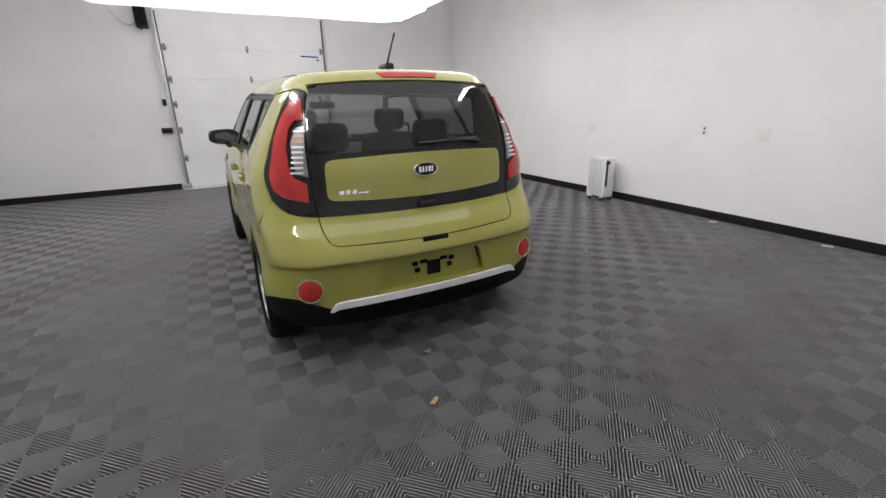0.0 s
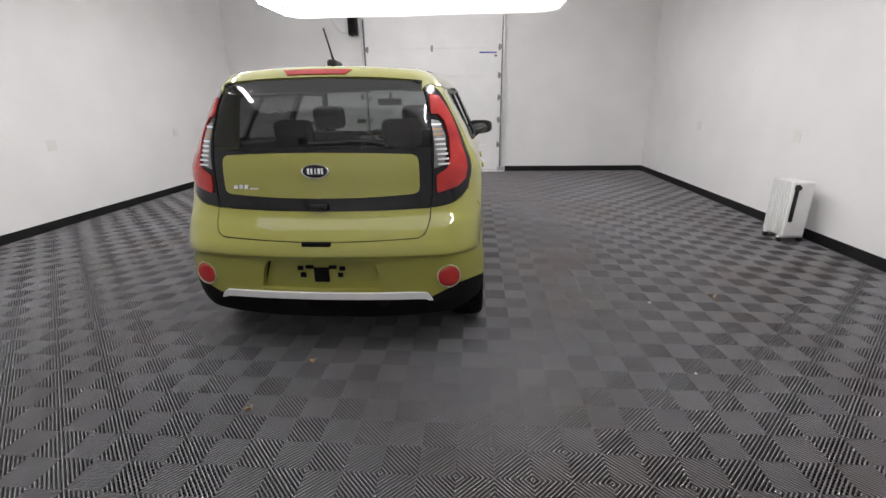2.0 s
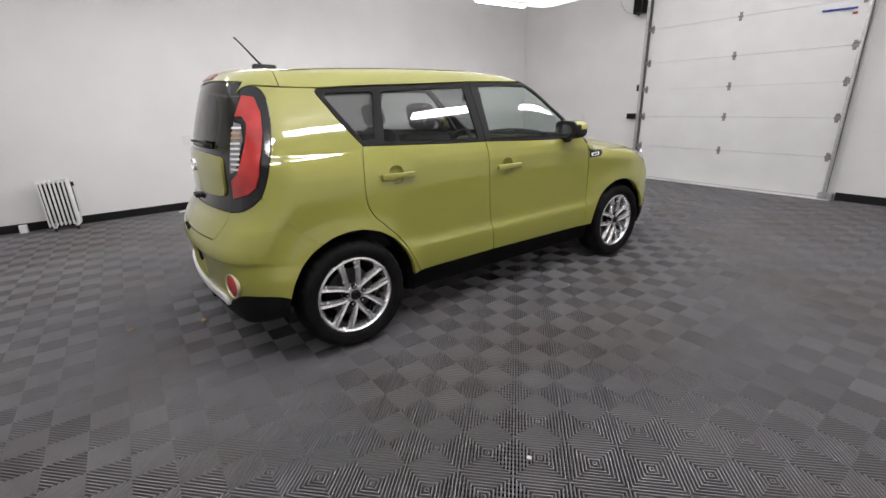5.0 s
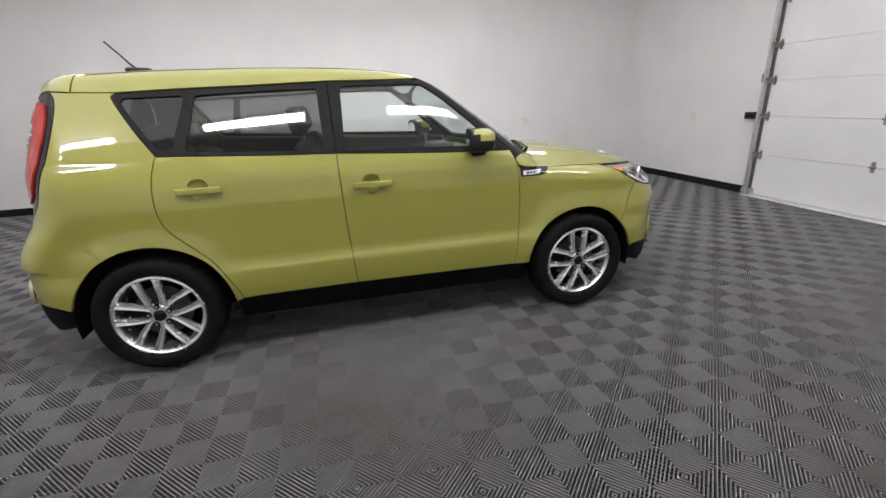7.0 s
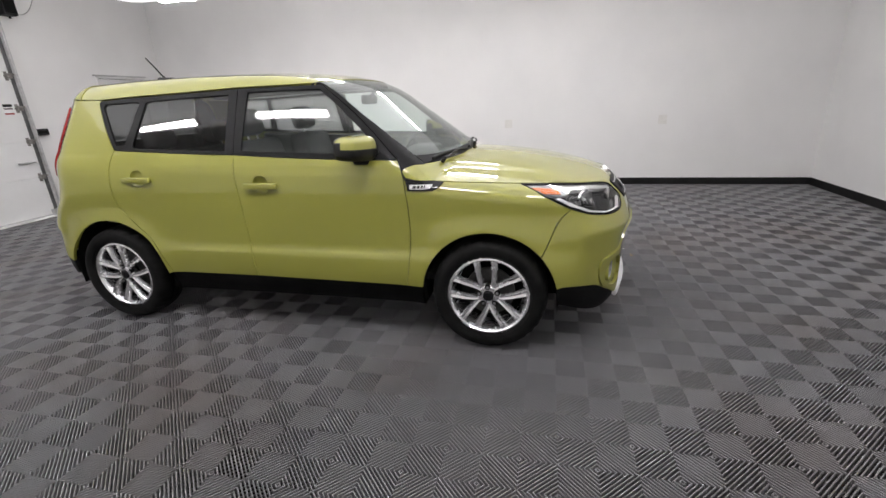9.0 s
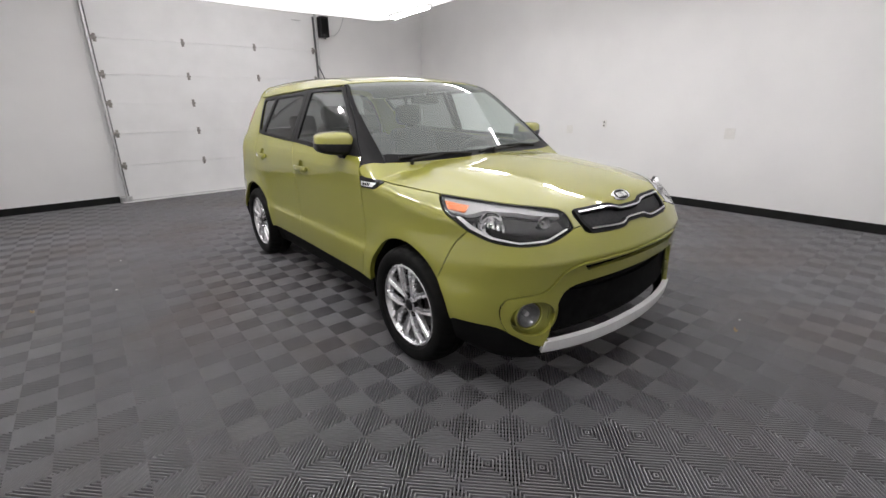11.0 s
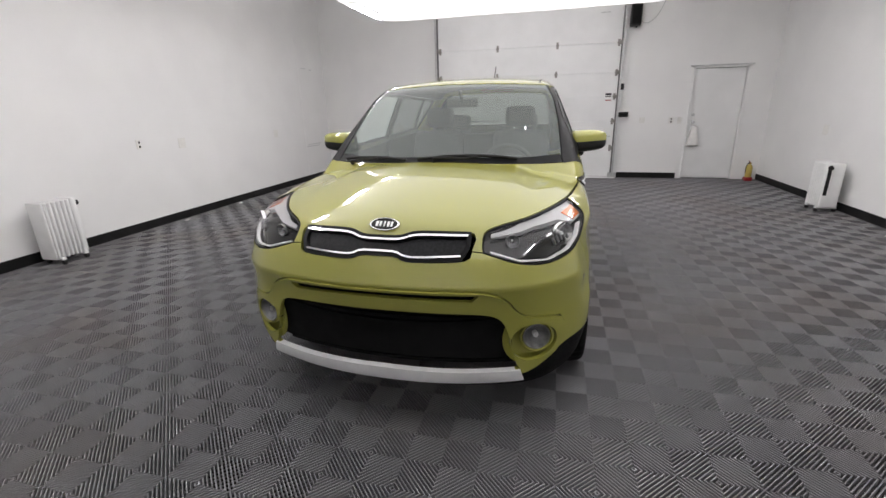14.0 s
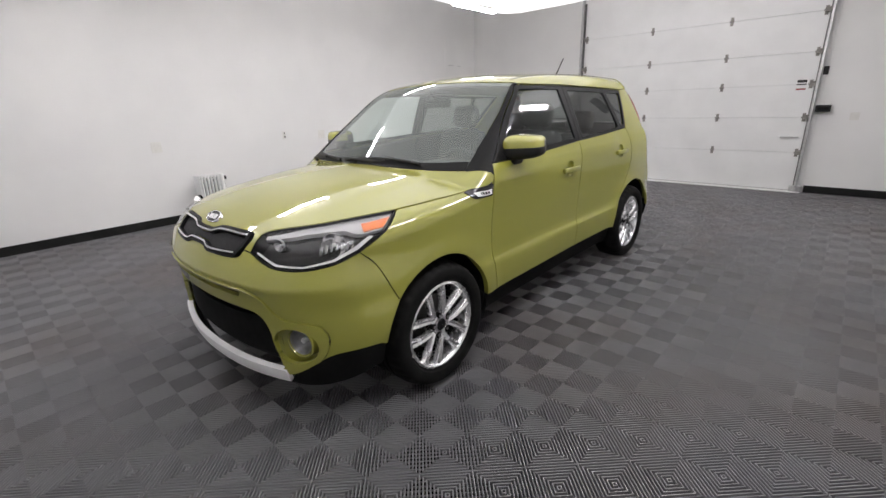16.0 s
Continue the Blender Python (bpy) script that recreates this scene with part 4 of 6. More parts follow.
skin_part("badge_panel", sheet(ring(pane_half, mirrored(pane_half[::-1])), "rear", offset=0.009, depth=0.016, gap=0), PAINT, tailgate, "green rounded badge panel")
part("hatch_camera", box((-0.05, -1.925, 0.885), (0.05, -1.885, 0.912), 0.008), DARK, tailgate)
# black box in place of the shade inside the notch under the tailgate
part("hatch_notch_shade", box((-0.08, -2.004, 0.700), (0.08, -1.95, 0.727), 0.008), LINER, tailgate)

# tail lamps
tails = both("tail_lamp", sheet(ring(tail_cap, tail_inner, tail_under, tail_outer), "tail_corner", offset=0.001), GLOSS, (car, car), "tall red and clear tail lamp in black")


def tail_poly(points):
    pts = points + points[:1]
    return ring(*[edge("tail_corner", [a, b]) for a, b in zip(pts, pts[1:])])


red_pts = [(0.598, -1.686, 1.463), (0.635, -1.63, 1.452), (0.690, -1.625, 1.376), (0.745, -1.65, 1.275), (0.785, -1.69, 1.17), (0.802, -1.71, 1.08), (0.80, -1.74, 1.02), (0.765, -1.775, 0.985), (0.70, -1.81, 0.965), (0.648, -1.818, 0.953), (0.648, -1.814, 1.05), (0.70, -1.79, 1.085), (0.728, -1.782, 1.14), (0.728, -1.75, 1.24), (0.695, -1.72, 1.325), (0.655, -1.72, 1.36), (0.615, -1.74, 1.362)]
reds = both("red_lens", sheet(tail_poly(red_pts), "tail_corner", offset=0.010, depth=0.014, gap=0), RED, tails, "red lens")
clear_pts = [(0.625, -1.76, 1.335), (0.66, -1.735, 1.325), (0.695, -1.745, 1.25), (0.702, -1.79, 1.15), (0.69, -1.80, 1.10), (0.635, -1.815, 1.085)]
insets = both("reverse_lens", sheet(tail_poly(clear_pts), "tail_corner", offset=0.006, depth=0.01, gap=0, step=0.015), DIM, tails, "clear ribbed reversing lens")
for k in range(9):
    z = 1.312 - k * 0.025
    both("lens_rib", sheet(tail_poly([(0.632, -1.78, z), (0.692, -1.76, z), (0.692, -1.76, z - 0.009), (0.632, -1.78, z - 0.009)]), "tail_corner", offset=0.010, depth=0.006, gap=0), AMBER_CLEAR if k in (1, 2) else SILVER, insets)

# handles, badges, mirrors, wipers, aerial
for doors, (y, z) in zip((front_doors, rear_doors), HANDLES):
    p = skin(flat((0, y, z), "side"), "side")[0]
    for s, door in zip((1, -1), doors):
        bm = bmesh.new()
        add_box(bm, (-0.010, -0.108, -0.0175), (0.011, 0.108, 0.0175), 0.006, 3)
        for v in bm.verts:
            v.co.x -= 0.9 * v.co.y**2
        bmesh.ops.translate(bm, verts=bm.verts, vec=(0.026, 0, 0))
        add_box(bm, (-0.01, 0.070, -0.013), (0.024, 0.100, 0.013), 0.004)
        add_box(bm, (-0.01, -0.100, -0.013), (0.024, -0.070, 0.013), 0.004)
        bmesh.ops.transform(bm, matrix=Matrix.Translation((s * p[0], y, z)) @ Matrix.Diagonal((s, 1, 1, 1)), verts=bm.verts)
        part("handle", bm, PAINT, door, "green door handle", smooth=40)

badge_outline = [(0.836, 1.003), (1.042, 0.983), (1.015, 0.957), (0.985, 0.942), (0.846, 0.942)]
badges = both("fender_badge", sheet(loop_side(badge_outline), "side", offset=0.005, depth=0.008, gap=0), GLOSS, (car, car), "black and silver fender badge")
both("badge_plate", sheet(loop_side([(0.857, 0.978), (0.985, 0.972), (0.968, 0.951), (0.857, 0.951)]), "side", offset=0.008, depth=0.004, gap=0), SILVER, badges)
for y0, y1 in ((0.88, 0.897), (0.904, 0.917), (0.924, 0.934), (0.940, 0.945)):
    both("badge_bar", sheet(loop_side([(y0, 0.971), (y1, 0.970), (y1 - 0.004, 0.957), (y0 - 0.004, 0.957)]), "side", offset=0.0095, depth=0.002, gap=0), DARK, badges)


def emblem(centre, normal, rx, rz, parent):
    """An oval black badge with a chrome rim and plain bars."""
    n = Vector(normal).normalized()
    across = Vector((1, 0, 0)) if n.y > 0 else Vector((-1, 0, 0))
    up = n.cross(across)
    m = Matrix((across, up, n)).transposed().to_4x4()
    m.translation = Vector(centre)

    def dome(profile, k=1.0):
        v, f = lathe(profile, 36, "z")
        return [m @ Vector((x * rx, y * rz, z)) for x, y, z in v], f

    o = part("emblem", dome([(1.0, -0.010), (1.0, 0.004), (0.95, 0.007), (0.88, 0.006), (0.86, 0.002)]), CHROME, parent, "oval chrome badge with plain bars", smooth=45)
    part("emblem_face", dome([(0.87, 0.002), (0.5, 0.0045), (0.001, 0.005)]), GLOSS, o, smooth=60)
    for bx, w in ((-0.50, 0.07), (-0.28, 0.08), (-0.02, 0.05), (0.24, 0.07), (0.48, 0.08)):
        part("emblem_bar", box((bx * rx - w * rx, -0.40 * rz, 0.003), (bx * rx + w * rx, 0.40 * rz, 0.0075), 0.001, 1, m), WHITE, o)


c = skin(flat((0, 0, 1.085), "rear"), "rear")[0]
emblem(c + outward(c[None])[0] * 0.012, outward(c[None])[0], 0.076, 0.038, car)
c = skin(flat((0, 1.985, 0.945), "bonnet"), "bonnet")[0]
emblem(c + outward(c[None])[0] * 0.006, outward(c[None])[0] * np.array((1, 1, 0.8)), 0.068, 0.034, car)
for k, (x0, w, h) in enumerate(((-0.485, 0.026, 0.010), (-0.450, 0.022, 0.012), (-0.418, 0.022, 0.012), (-0.385, 0.05, 0.004))):
    pts = [(x0, 0.985), (x0 + w, 0.985), (x0 + w + 0.006, 0.985 + 2 * h), (x0 + 0.006, 0.985 + 2 * h), (x0, 0.985)]
    skin_part("script_bar", sheet(ring(*[edge("rear", [p, q]) for p, q in zip(pts, pts[1:])]), "rear", offset=0.012, depth=0.004, gap=0), CHROME, tailgate, "small chrome lettering bar")


def rounded_shell(a, b, c, n, fz):
    """Verts and faces of a pillow-like body with half axes a, b, c."""
    verts, faces, rows, cols = [], [], 17, 28
    for i in range(rows):
        t = -math.pi / 2 + math.pi * i / (rows - 1)
        for j in range(cols):
            f = 2 * math.pi * j / cols
            ct, st, cf, sf = math.cos(t), math.sin(t), math.cos(f), math.sin(f)
            pw = lambda v: math.copysign(abs(v) ** n, v)
            verts.append((a * pw(ct) * pw(cf), b * pw(ct) * pw(sf), c * pw(st)))
    for i in range(rows - 1):
        for j in range(cols):
            faces.append((i * cols + j, i * cols + (j + 1) % cols, (i + 1) * cols + (j + 1) % cols, (i + 1) * cols + j))
    return verts, faces


for s, door in zip((1, -1), front_doors):
    verts, faces = rounded_shell(0.116, 0.108, 0.076, 0.55, 0)
    m = Matrix.Translation((s * 0.890, 0.558, 1.170)) @ Matrix.Rotation(radians(-s * 10), 4, "Z")
    placed = []
    for x, y, z in verts:
        out = (x + 0.116) / 0.232
        taper = 1 - 0.20 * out
        yy = max(y, -0.055)
        placed.append(m @ Vector((s * x, yy * (1 - 0.15 * out), z * taper + 0.012 * out)))
    up = [f for f in faces if sum(verts[i][2] for i in f) / 4 > -0.008 and sum(verts[i][1] for i in f) / 4 > -0.022]
    low = [f for f in faces if f not in up]
    mirror = part("side_mirror", (placed, low), DARK, door, "door mirror with green cap", smooth=50)
    part("mirror_cap", (placed, up), PAINT, mirror, "green mirror cap", smooth=60)
    part("mirror_arm", box((-0.07, -0.045, -0.024), (0.06, 0.05, 0.024), 0.018, 3, Matrix.Translation((s * 0.805, 0.575, 1.118)) @ Matrix.Rotation(radians(s * 18), 4, "Y")), DARK, mirror)
    v, f = lathe([(0.0005, 0), (0.045, 0.0), (0.05, -0.002)], 24, "z")
    part("mirror_glass", ([m @ Vector((s * 1.65 * p[0], -0.057, p[1] * 0.98)) for p in v], f), MIRROR, mirror, "mirror glass")


def blade(name, way, a, b, parent, lift=0.016, arm=None, w=0.008):
    """A wiper: rubber blade along the glass, with its arm and pivot."""
    line = edge(way, [a, b], 0.04)
    n = outward(line)
    ob = part(name, tube([tuple(p + q * lift) for p, q in zip(line, n)], w, 6), DARK, parent, "black wiper")
    part("rubber", tube([tuple(p + q * lift * 0.4) for p, q in zip(line, n)], 0.004, 5), RUBBER, ob)
    if arm:
        line2 = edge(way, arm, 0.04)
        n2 = outward(line2)
        part("wiper_arm", tube([tuple(p + q * (lift + 0.012)) for p, q in zip(line2, n2)], [0.010] + [0.007] * (len(line2) - 1), 6), DARK, ob)
        part("pivot", rod(tuple(line2[0]), tuple(line2[0] + n2[0] * (lift + 0.012)), 0.011), DARK, ob)


blade("wiper", "top", (0.66, 0.935), (0.20, 1.055), car, arm=[(0.60, 0.985), (0.50, 1.005), (0.40, 1.02)])
blade("wiper", "top", (0.13, 1.056), (-0.47, 0.990), car, arm=[(0.02, 1.082), (-0.12, 1.066), (-0.24, 1.035)])
blade("rear_wiper", "rear", (-0.03, 1.222), (0.36, 1.232), tailgate, arm=[(0.37, 1.212), (0.30, 1.224), (0.17, 1.230)], w=0.008)
aerial = part("aerial", tube([(0, -1.36, 1.625), (0, -1.40, 1.66), (0, -1.43, 1.69), (0, -1.48, 1.75), (0, -1.54, 1.815)], [0.012, 0.008, 0.006, 0.005, 0.005], 8), DARK, car, "black whip aerial", smooth=60)
bm = box((-0.028, -0.075, -0.022), (0.028, 0.075, 0.028), 0.018, 3)
for v in bm.verts:
    v.co.z *= 1 - 3.5 * max(v.co.y, 0)
bmesh.ops.translate(bm, verts=bm.verts, vec=(0, -1.385, 1.64))
part("aerial_base", bm, DARK, aerial, smooth=40)
for x in (0.548,):
    ditch = ring(edge("top", [(x, 0.22), (x, -1.46)]), edge("top", [(x + 0.010, -1.46), (x + 0.010, 0.22)]))
    both("roof_seam", sheet(ditch, "top", offset=0.0012, depth=0.002, gap=0), TRIM, (car, car))

# wheels
rim_bm = bmesh.new()
for prof in (
    [(0.228, -0.21), (0.214, -0.19), (0.196, -0.12), (0.204, -0.05), (0.210, -0.028), (0.214, -0.008), (0.224, 0.002), (0.235, -0.002), (0.238, -0.014), (0.228, -0.03)],
    [(0.008, -0.06), (0.064, -0.06), (0.066, -0.026), (0.054, -0.014), (0.034, -0.012), (0.033, -0.03)],
):
    v, f = lathe(prof, 60)
    base = [rim_bm.verts.new(p) for p in v]
    for q in f:
        rim_bm.faces.new([base[i] for i in q])
wheel = part("wheel", rim_bm, ALLOY, car, "silver five-double-spoke alloy wheel with black tyre", smooth=35)
for k in range(5):
    for side in (-1, 1):
        a = radians(72 * k)
        bm, rows = bmesh.new(), []
        for r, off, w, x0, d in ((0.046, 0.028, 0.019, -0.016, 0.034), (0.075, 0.036, 0.024, -0.010, 0.032), (0.12, 0.043, 0.028, -0.005, 0.030), (0.17, 0.047, 0.031, -0.002, 0.028), (0.205, 0.050, 0.035, -0.003, 0.026), (0.219, 0.051, 0.046, -0.006, 0.026)):
            c = side * off
            rows.append([bm.verts.new((xx, (c + yy) * math.cos(a) - r * math.sin(a), (c + yy) * math.sin(a) + r * math.cos(a))) for xx, yy in ((x0 - 0.006, -w * 0.56), (x0, -w * 0.44), (x0 - 0.0015, -w * 0.26), (x0 - 0.007, 0), (x0 - 0.0015, w * 0.26), (x0, w * 0.44), (x0 - 0.006, w * 0.56), (x0 - d, w * 0.62), (x0 - d, -w * 0.62))])
        for p, q in zip(rows, rows[1:]):
            for j in range(9):
                bm.faces.new((p[j], p[(j + 1) % 9], q[(j + 1) % 9], q[j]))
        part("spoke", bm, ALLOY, wheel, smooth=30)
prof = [(0.228, -0.195), (0.262, -0.203), (0.30, -0.2), (0.322, -0.188), (0.331, -0.165), (0.3345, -0.13), (0.327, -0.127), (0.327, -0.121), (0.3345, -0.118), (0.335, -0.10), (0.3345, -0.085), (0.327, -0.082), (0.327, -0.076), (0.3345, -0.073), (0.331, -0.04), (0.324, -0.010), (0.311, 0.009), (0.301, 0.016), (0.287, 0.018), (0.266, 0.018), (0.259, 0.0145), (0.249, 0.012), (0.240, -0.003), (0.230, -0.02)]
v, f = lathe(prof, 144)
k = len(prof)
for i in range(144):
    for j in (4, 14, 15):
        if i % 4 == 0 or (j == 15 and i % 4 == 1):
            x, y, z = v[i * k + j]
            r = math.hypot(y, z)
            v[i * k + j] = (x, y * (r - 0.006) / r, z * (r - 0.006) / r)
part("tyre", (v, f), RUBBER, wheel, "black rubber tyre", smooth=40)
v, f = lathe([(0.0005, -0.006), (0.022, -0.007), (0.030, -0.010), (0.032, -0.02)], 28)
part("centre_cap", (v, f), GLOSS, wheel, "black centre cap", smooth=50)
for k in range(5):
    a = radians(90 + 72 * k)
    y, z = 0.055 * math.cos(a), 0.055 * math.sin(a)
    part("lug_nut", rod((-0.03, y, z), (-0.008, y, z), 0.0105, 0.009, 6), CHROME, wheel)
    part("lug_well", rod((-0.03, y, z), (-0.0125, y, z), 0.017, 0.016, 14), LINER, wheel)
v, f = lathe([(0.05, -0.085), (0.145, -0.085), (0.145, -0.105), (0.05, -0.105)], 40)
part("brake_disc", (v, f), vary(material("dull_steel", (0.16, 0.155, 0.15), 0.5, 0.6), (0.05, 0.049, 0.047), (0.09, 0.088, 0.085), 30), wheel, smooth=30)
part("brake_calliper", box((-0.13, -0.16, -0.06), (-0.06, -0.07, 0.07), 0.015), CLAD, wheel)
v, f = lathe([(0.01, -0.15), (0.22, -0.15)], 40)
part("dust_shield", (v, f), LINER, wheel)
wheel.matrix_basis = pose(0.880, 1.285, 0.3345, 4)
for x, y, turn, spin in ((0.880, -1.285, 0, 7), (-0.880, 1.285, 180, 11), (-0.880, -1.285, 180, 5)):
    copy_thing(wheel, pose(x, y, 0.3345, 0, 0, turn) @ pose(0, 0, 0, spin))

# wheel houses, floor pan and boxes that block leaking light
for cy, r in ((1.285, 0.392), (-1.278, 0.408)):
    for s in (1, -1):
        verts, faces = [], []
        for i in range(23):
            a = radians(-12 + 204 * i / 22)
            for x in (0.48, 0.862):
                verts.append((s * x, cy + r * math.cos(a), 0.335 + r * math.sin(a)))
        for i in range(22):
            faces.append((2 * i, 2 * i + 1, 2 * i + 3, 2 * i + 2))
        faces.append([2 * i for i in range(23)])
        part("wheel_house", (verts, faces), LINER, car)
part("floor_pan", box((-0.47, -1.70, 0.18), (0.47, 1.78, 0.36), 0.03), LINER, car)
for s in (1, -1):
    part("side_pan", box((min(s * 0.47, s * 0.72), -0.86, 0.19), (max(s * 0.47, s * 0.72), 0.88, 0.36), 0.02), LINER, car)
# unseen boxes added behind the bumpers to stop light leaking through
part("front_light_stop", box((-0.72, 1.70, 0.24), (0.72, 1.78, 0.80), 0.02), LINER, car)
part("rear_light_stop", box((-0.72, -1.80, 0.34), (0.72, -1.70, 0.70), 0.02), LINER, car)
part("engine_tray", box((-0.70, 0.88, 0.72), (0.70, 1.72, 0.82), 0.03), LINER, car)
part("exhaust", rod((0.42, -1.40, 0.29), (0.42, -1.78, 0.28), 0.03), LINER, car)

# cabin
part("cabin_floor", box((-0.76, -0.85, 0.37), (0.76, 1.0, 0.41), 0.01), CARPET, car)
part("load_floor", box((-0.70, -1.76, 0.66), (0.70, -0.85, 0.70), 0.01), CARPET, car)
skin_part("headliner", sheet(ring(roof_right, mirrored(roof_right[::-1])), "top", offset=-0.021, depth=0.005, gap=0.001, step=0.08), LINING, car, "pale grey headliner")
both("front_door_trim", sheet(ring(belt_fore, door_nose_top, door_nose, sill_fore, post_low), "side", offset=-0.024, depth=0.03, gap=0.0, step=0.08), CABIN, (car, car))
both("rear_door_trim", sheet(ring(belt_aft, door_tail, sill_aft, post_low), "side", offset=-0.024, depth=0.03, gap=0.0, step=0.08), CABIN, (car, car))
bm = box((-0.72, 0.50, 0.64), (0.72, 0.93, 0.985), 0.07, 4)
for v in bm.verts:
    v.co.z += -0.10 * max(0, (0.62 - v.co.y)) / 0.12 * (v.co.z > 0.9) + 0.05 * (v.co.z > 0.9)
dash = part("dashboard", bm, CABIN, car, "dark grey dashboard", smooth=50)
part("instrument_hood", box((-0.50, 0.50, 0.98), (-0.20, 0.74, 1.075), 0.04, 3), CABIN, dash, smooth=50)
part("centre_screen", box((-0.13, 0.50, 0.90), (0.13, 0.56, 1.05), 0.015), GLOSS, dash)
v, f = lathe([(0.178 + 0.016 * math.cos(a), 0.016 * math.sin(a)) for a in np.linspace(0, 2 * math.pi, 11)], 40, "z")
m = Matrix.Translation((-0.36, 0.43, 0.98)) @ Matrix.Rotation(radians(62), 4, "X")
steer = part("steering_wheel", ([m @ Vector(p) for p in v], f), CABIN, car, "black steering wheel", smooth=60)
part("steering_hub", box((-0.07, -0.055, -0.03), (0.07, 0.055, 0.02), 0.02, 3, m), CABIN, steer)
for a, b in (((-0.17, 0.01, 0), (-0.05, 0.01, -0.01)), ((0.17, 0.01, 0), (0.05, 0.01, -0.01)), ((0, -0.17, 0), (0, -0.04, -0.01))):
    part("steering_spoke", rod(m @ Vector(a), m @ Vector(b), 0.014), CABIN, steer)
part("console", box((-0.11, -0.25, 0.40), (0.11, 0.60, 0.68), 0.04, 3), CABIN, car)


def seat(x, y, w, back, parent):
    """A seat with its backrest and head rest."""
    s = part("seat", box((x - w, y, 0.50), (x + w, y + 0.52, 0.68), 0.06, 4), SEAT, parent, "dark cloth seat", smooth=60)
    tilt = Matrix.Translation((x, y + 0.06, 0.62)) @ Matrix.Rotation(radians(14), 4, "X")
    bm = box((-w, -0.10, 0), (w, 0.06, back), 0.06, 4)
    for v in bm.verts:
        v.co.x *= 1 - 0.22 * max(0, v.co.z / back - 0.45)
    bmesh.ops.transform(bm, matrix=tilt, verts=bm.verts)
    part("backrest", bm, SEAT, s, smooth=60)
    for hx in (0,) if w < 0.3 else (-0.36, 0.36):
        part("head_rest", box((hx - 0.13, -0.075, back + 0.03), (hx + 0.13, 0.035, back + 0.21), 0.05, 4, tilt), SEAT, s, smooth=60)
        for px in (-0.05, 0.05):
            part("head_rest_post", rod(tilt @ Vector((hx + px, -0.02, back - 0.04)), tilt @ Vector((hx + px, -0.02, back + 0.06)), 0.007), CHROME, s)


seat(-0.37, -0.32, 0.255, 0.60, car)
seat(0.37, -0.32, 0.255, 0.60, car)
seat(0, -1.12, 0.66, 0.52, car)
part("rear_view_mirror", box((-0.12, 0.30, 1.40), (0.12, 0.335, 1.465), 0.015, 3), DARK, windscreen)
part("mirror_stem", rod((0, 0.33, 1.45), (0, 0.385, 1.515), 0.012), DARK, windscreen)
for s in (1, -1):
    part("sun_visor", box((s * 0.36 - 0.19, 0.10, 1.525), (s * 0.36 + 0.19, 0.27, 1.54), 0.006), LINING, car)

# ---- the room ----
X0, X1, Y0, Y1, HIGH = -4.33, 4.33, -5.62, 5.38, 3.9
SQUARE, GRID_X, GRID_Y, PARITY = 0.1535, 0.006, -0.018, 0


def fixed(ob, label=""):
    return tagged(ob, label, kind="structure")


def slab(name, lo, hi, mat, label):
    return fixed(part(name, box(lo, hi), mat), label)


def holed_wall(name, y, inner, gaps, label):
    """An end wall of the room with door openings (x0, x1, height) right through it."""
    bm = bmesh.new()
    t = 0.16 * (1 if y > 0 else -1)
    lo, hi = min(y, y + t), max(y, y + t)
    xs = sorted([(a, b, h) for a, b, h in gaps])
    at = X0 - 0.16
    for a, b, h in xs:
        add_box(bm, (at, lo, 0), (a, hi, HIGH))
        add_box(bm, (a, lo, h), (b, hi, HIGH))
        at = b
    add_box(bm, (at, lo, 0), (X1 + 0.16, hi, HIGH))
    return fixed(part(name, bm, WALL), label)


DOOR_B, DOOR_A = (-1.42, 1.36, 3.0), (-1.77, 1.72, 3.06)
side_door = (-3.92, -3.02, 2.0)
holed_wall("wall_front", Y1, 1, [DOOR_B], "white painted end wall with a roller door")
holed_wall("wall_rear", Y0, -1, [DOOR_A, side_door], "white painted end wall with two doors")
slab("wall_left", (X0 - 0.16, Y0, 0), (X0, Y1, HIGH), WALL, "long white painted plaster wall")
slab("wall_right", (X1, Y0, 0), (X1 + 0.16, Y1, HIGH), WALL, "long white painted plaster wall")
slab("ceiling", (X0 - 0.16, Y0 - 0.16, HIGH), (X1 + 0.16, Y1 + 0.16, HIGH + 0.12), WALL, "white painted ceiling")

# black rubber base along the walls
T, H = 0.012, 0.105
for name, lo, hi in (
    ("baseboard", (X0, Y0, 0), (X0 + T, Y1, H)), ("baseboard", (X1 - T, Y0, 0), (X1, Y1, H)),
    ("baseboard", (X0 + T, Y1 - T, 0), (DOOR_B[0] - 0.11, Y1, H)), ("baseboard", (DOOR_B[1] + 0.11, Y1 - T, 0), (X1 - T, Y1, H)),
    ("baseboard", (DOOR_A[1] + 0.11, Y0, 0), (X1 - T, Y0 + T, H)), ("baseboard", (-2.95, Y0, 0), (DOOR_A[0] - 0.11, Y0 + T, H)),
):
    slab(name, lo, hi, BASE, "black rubber baseboard at the foot of the wall")


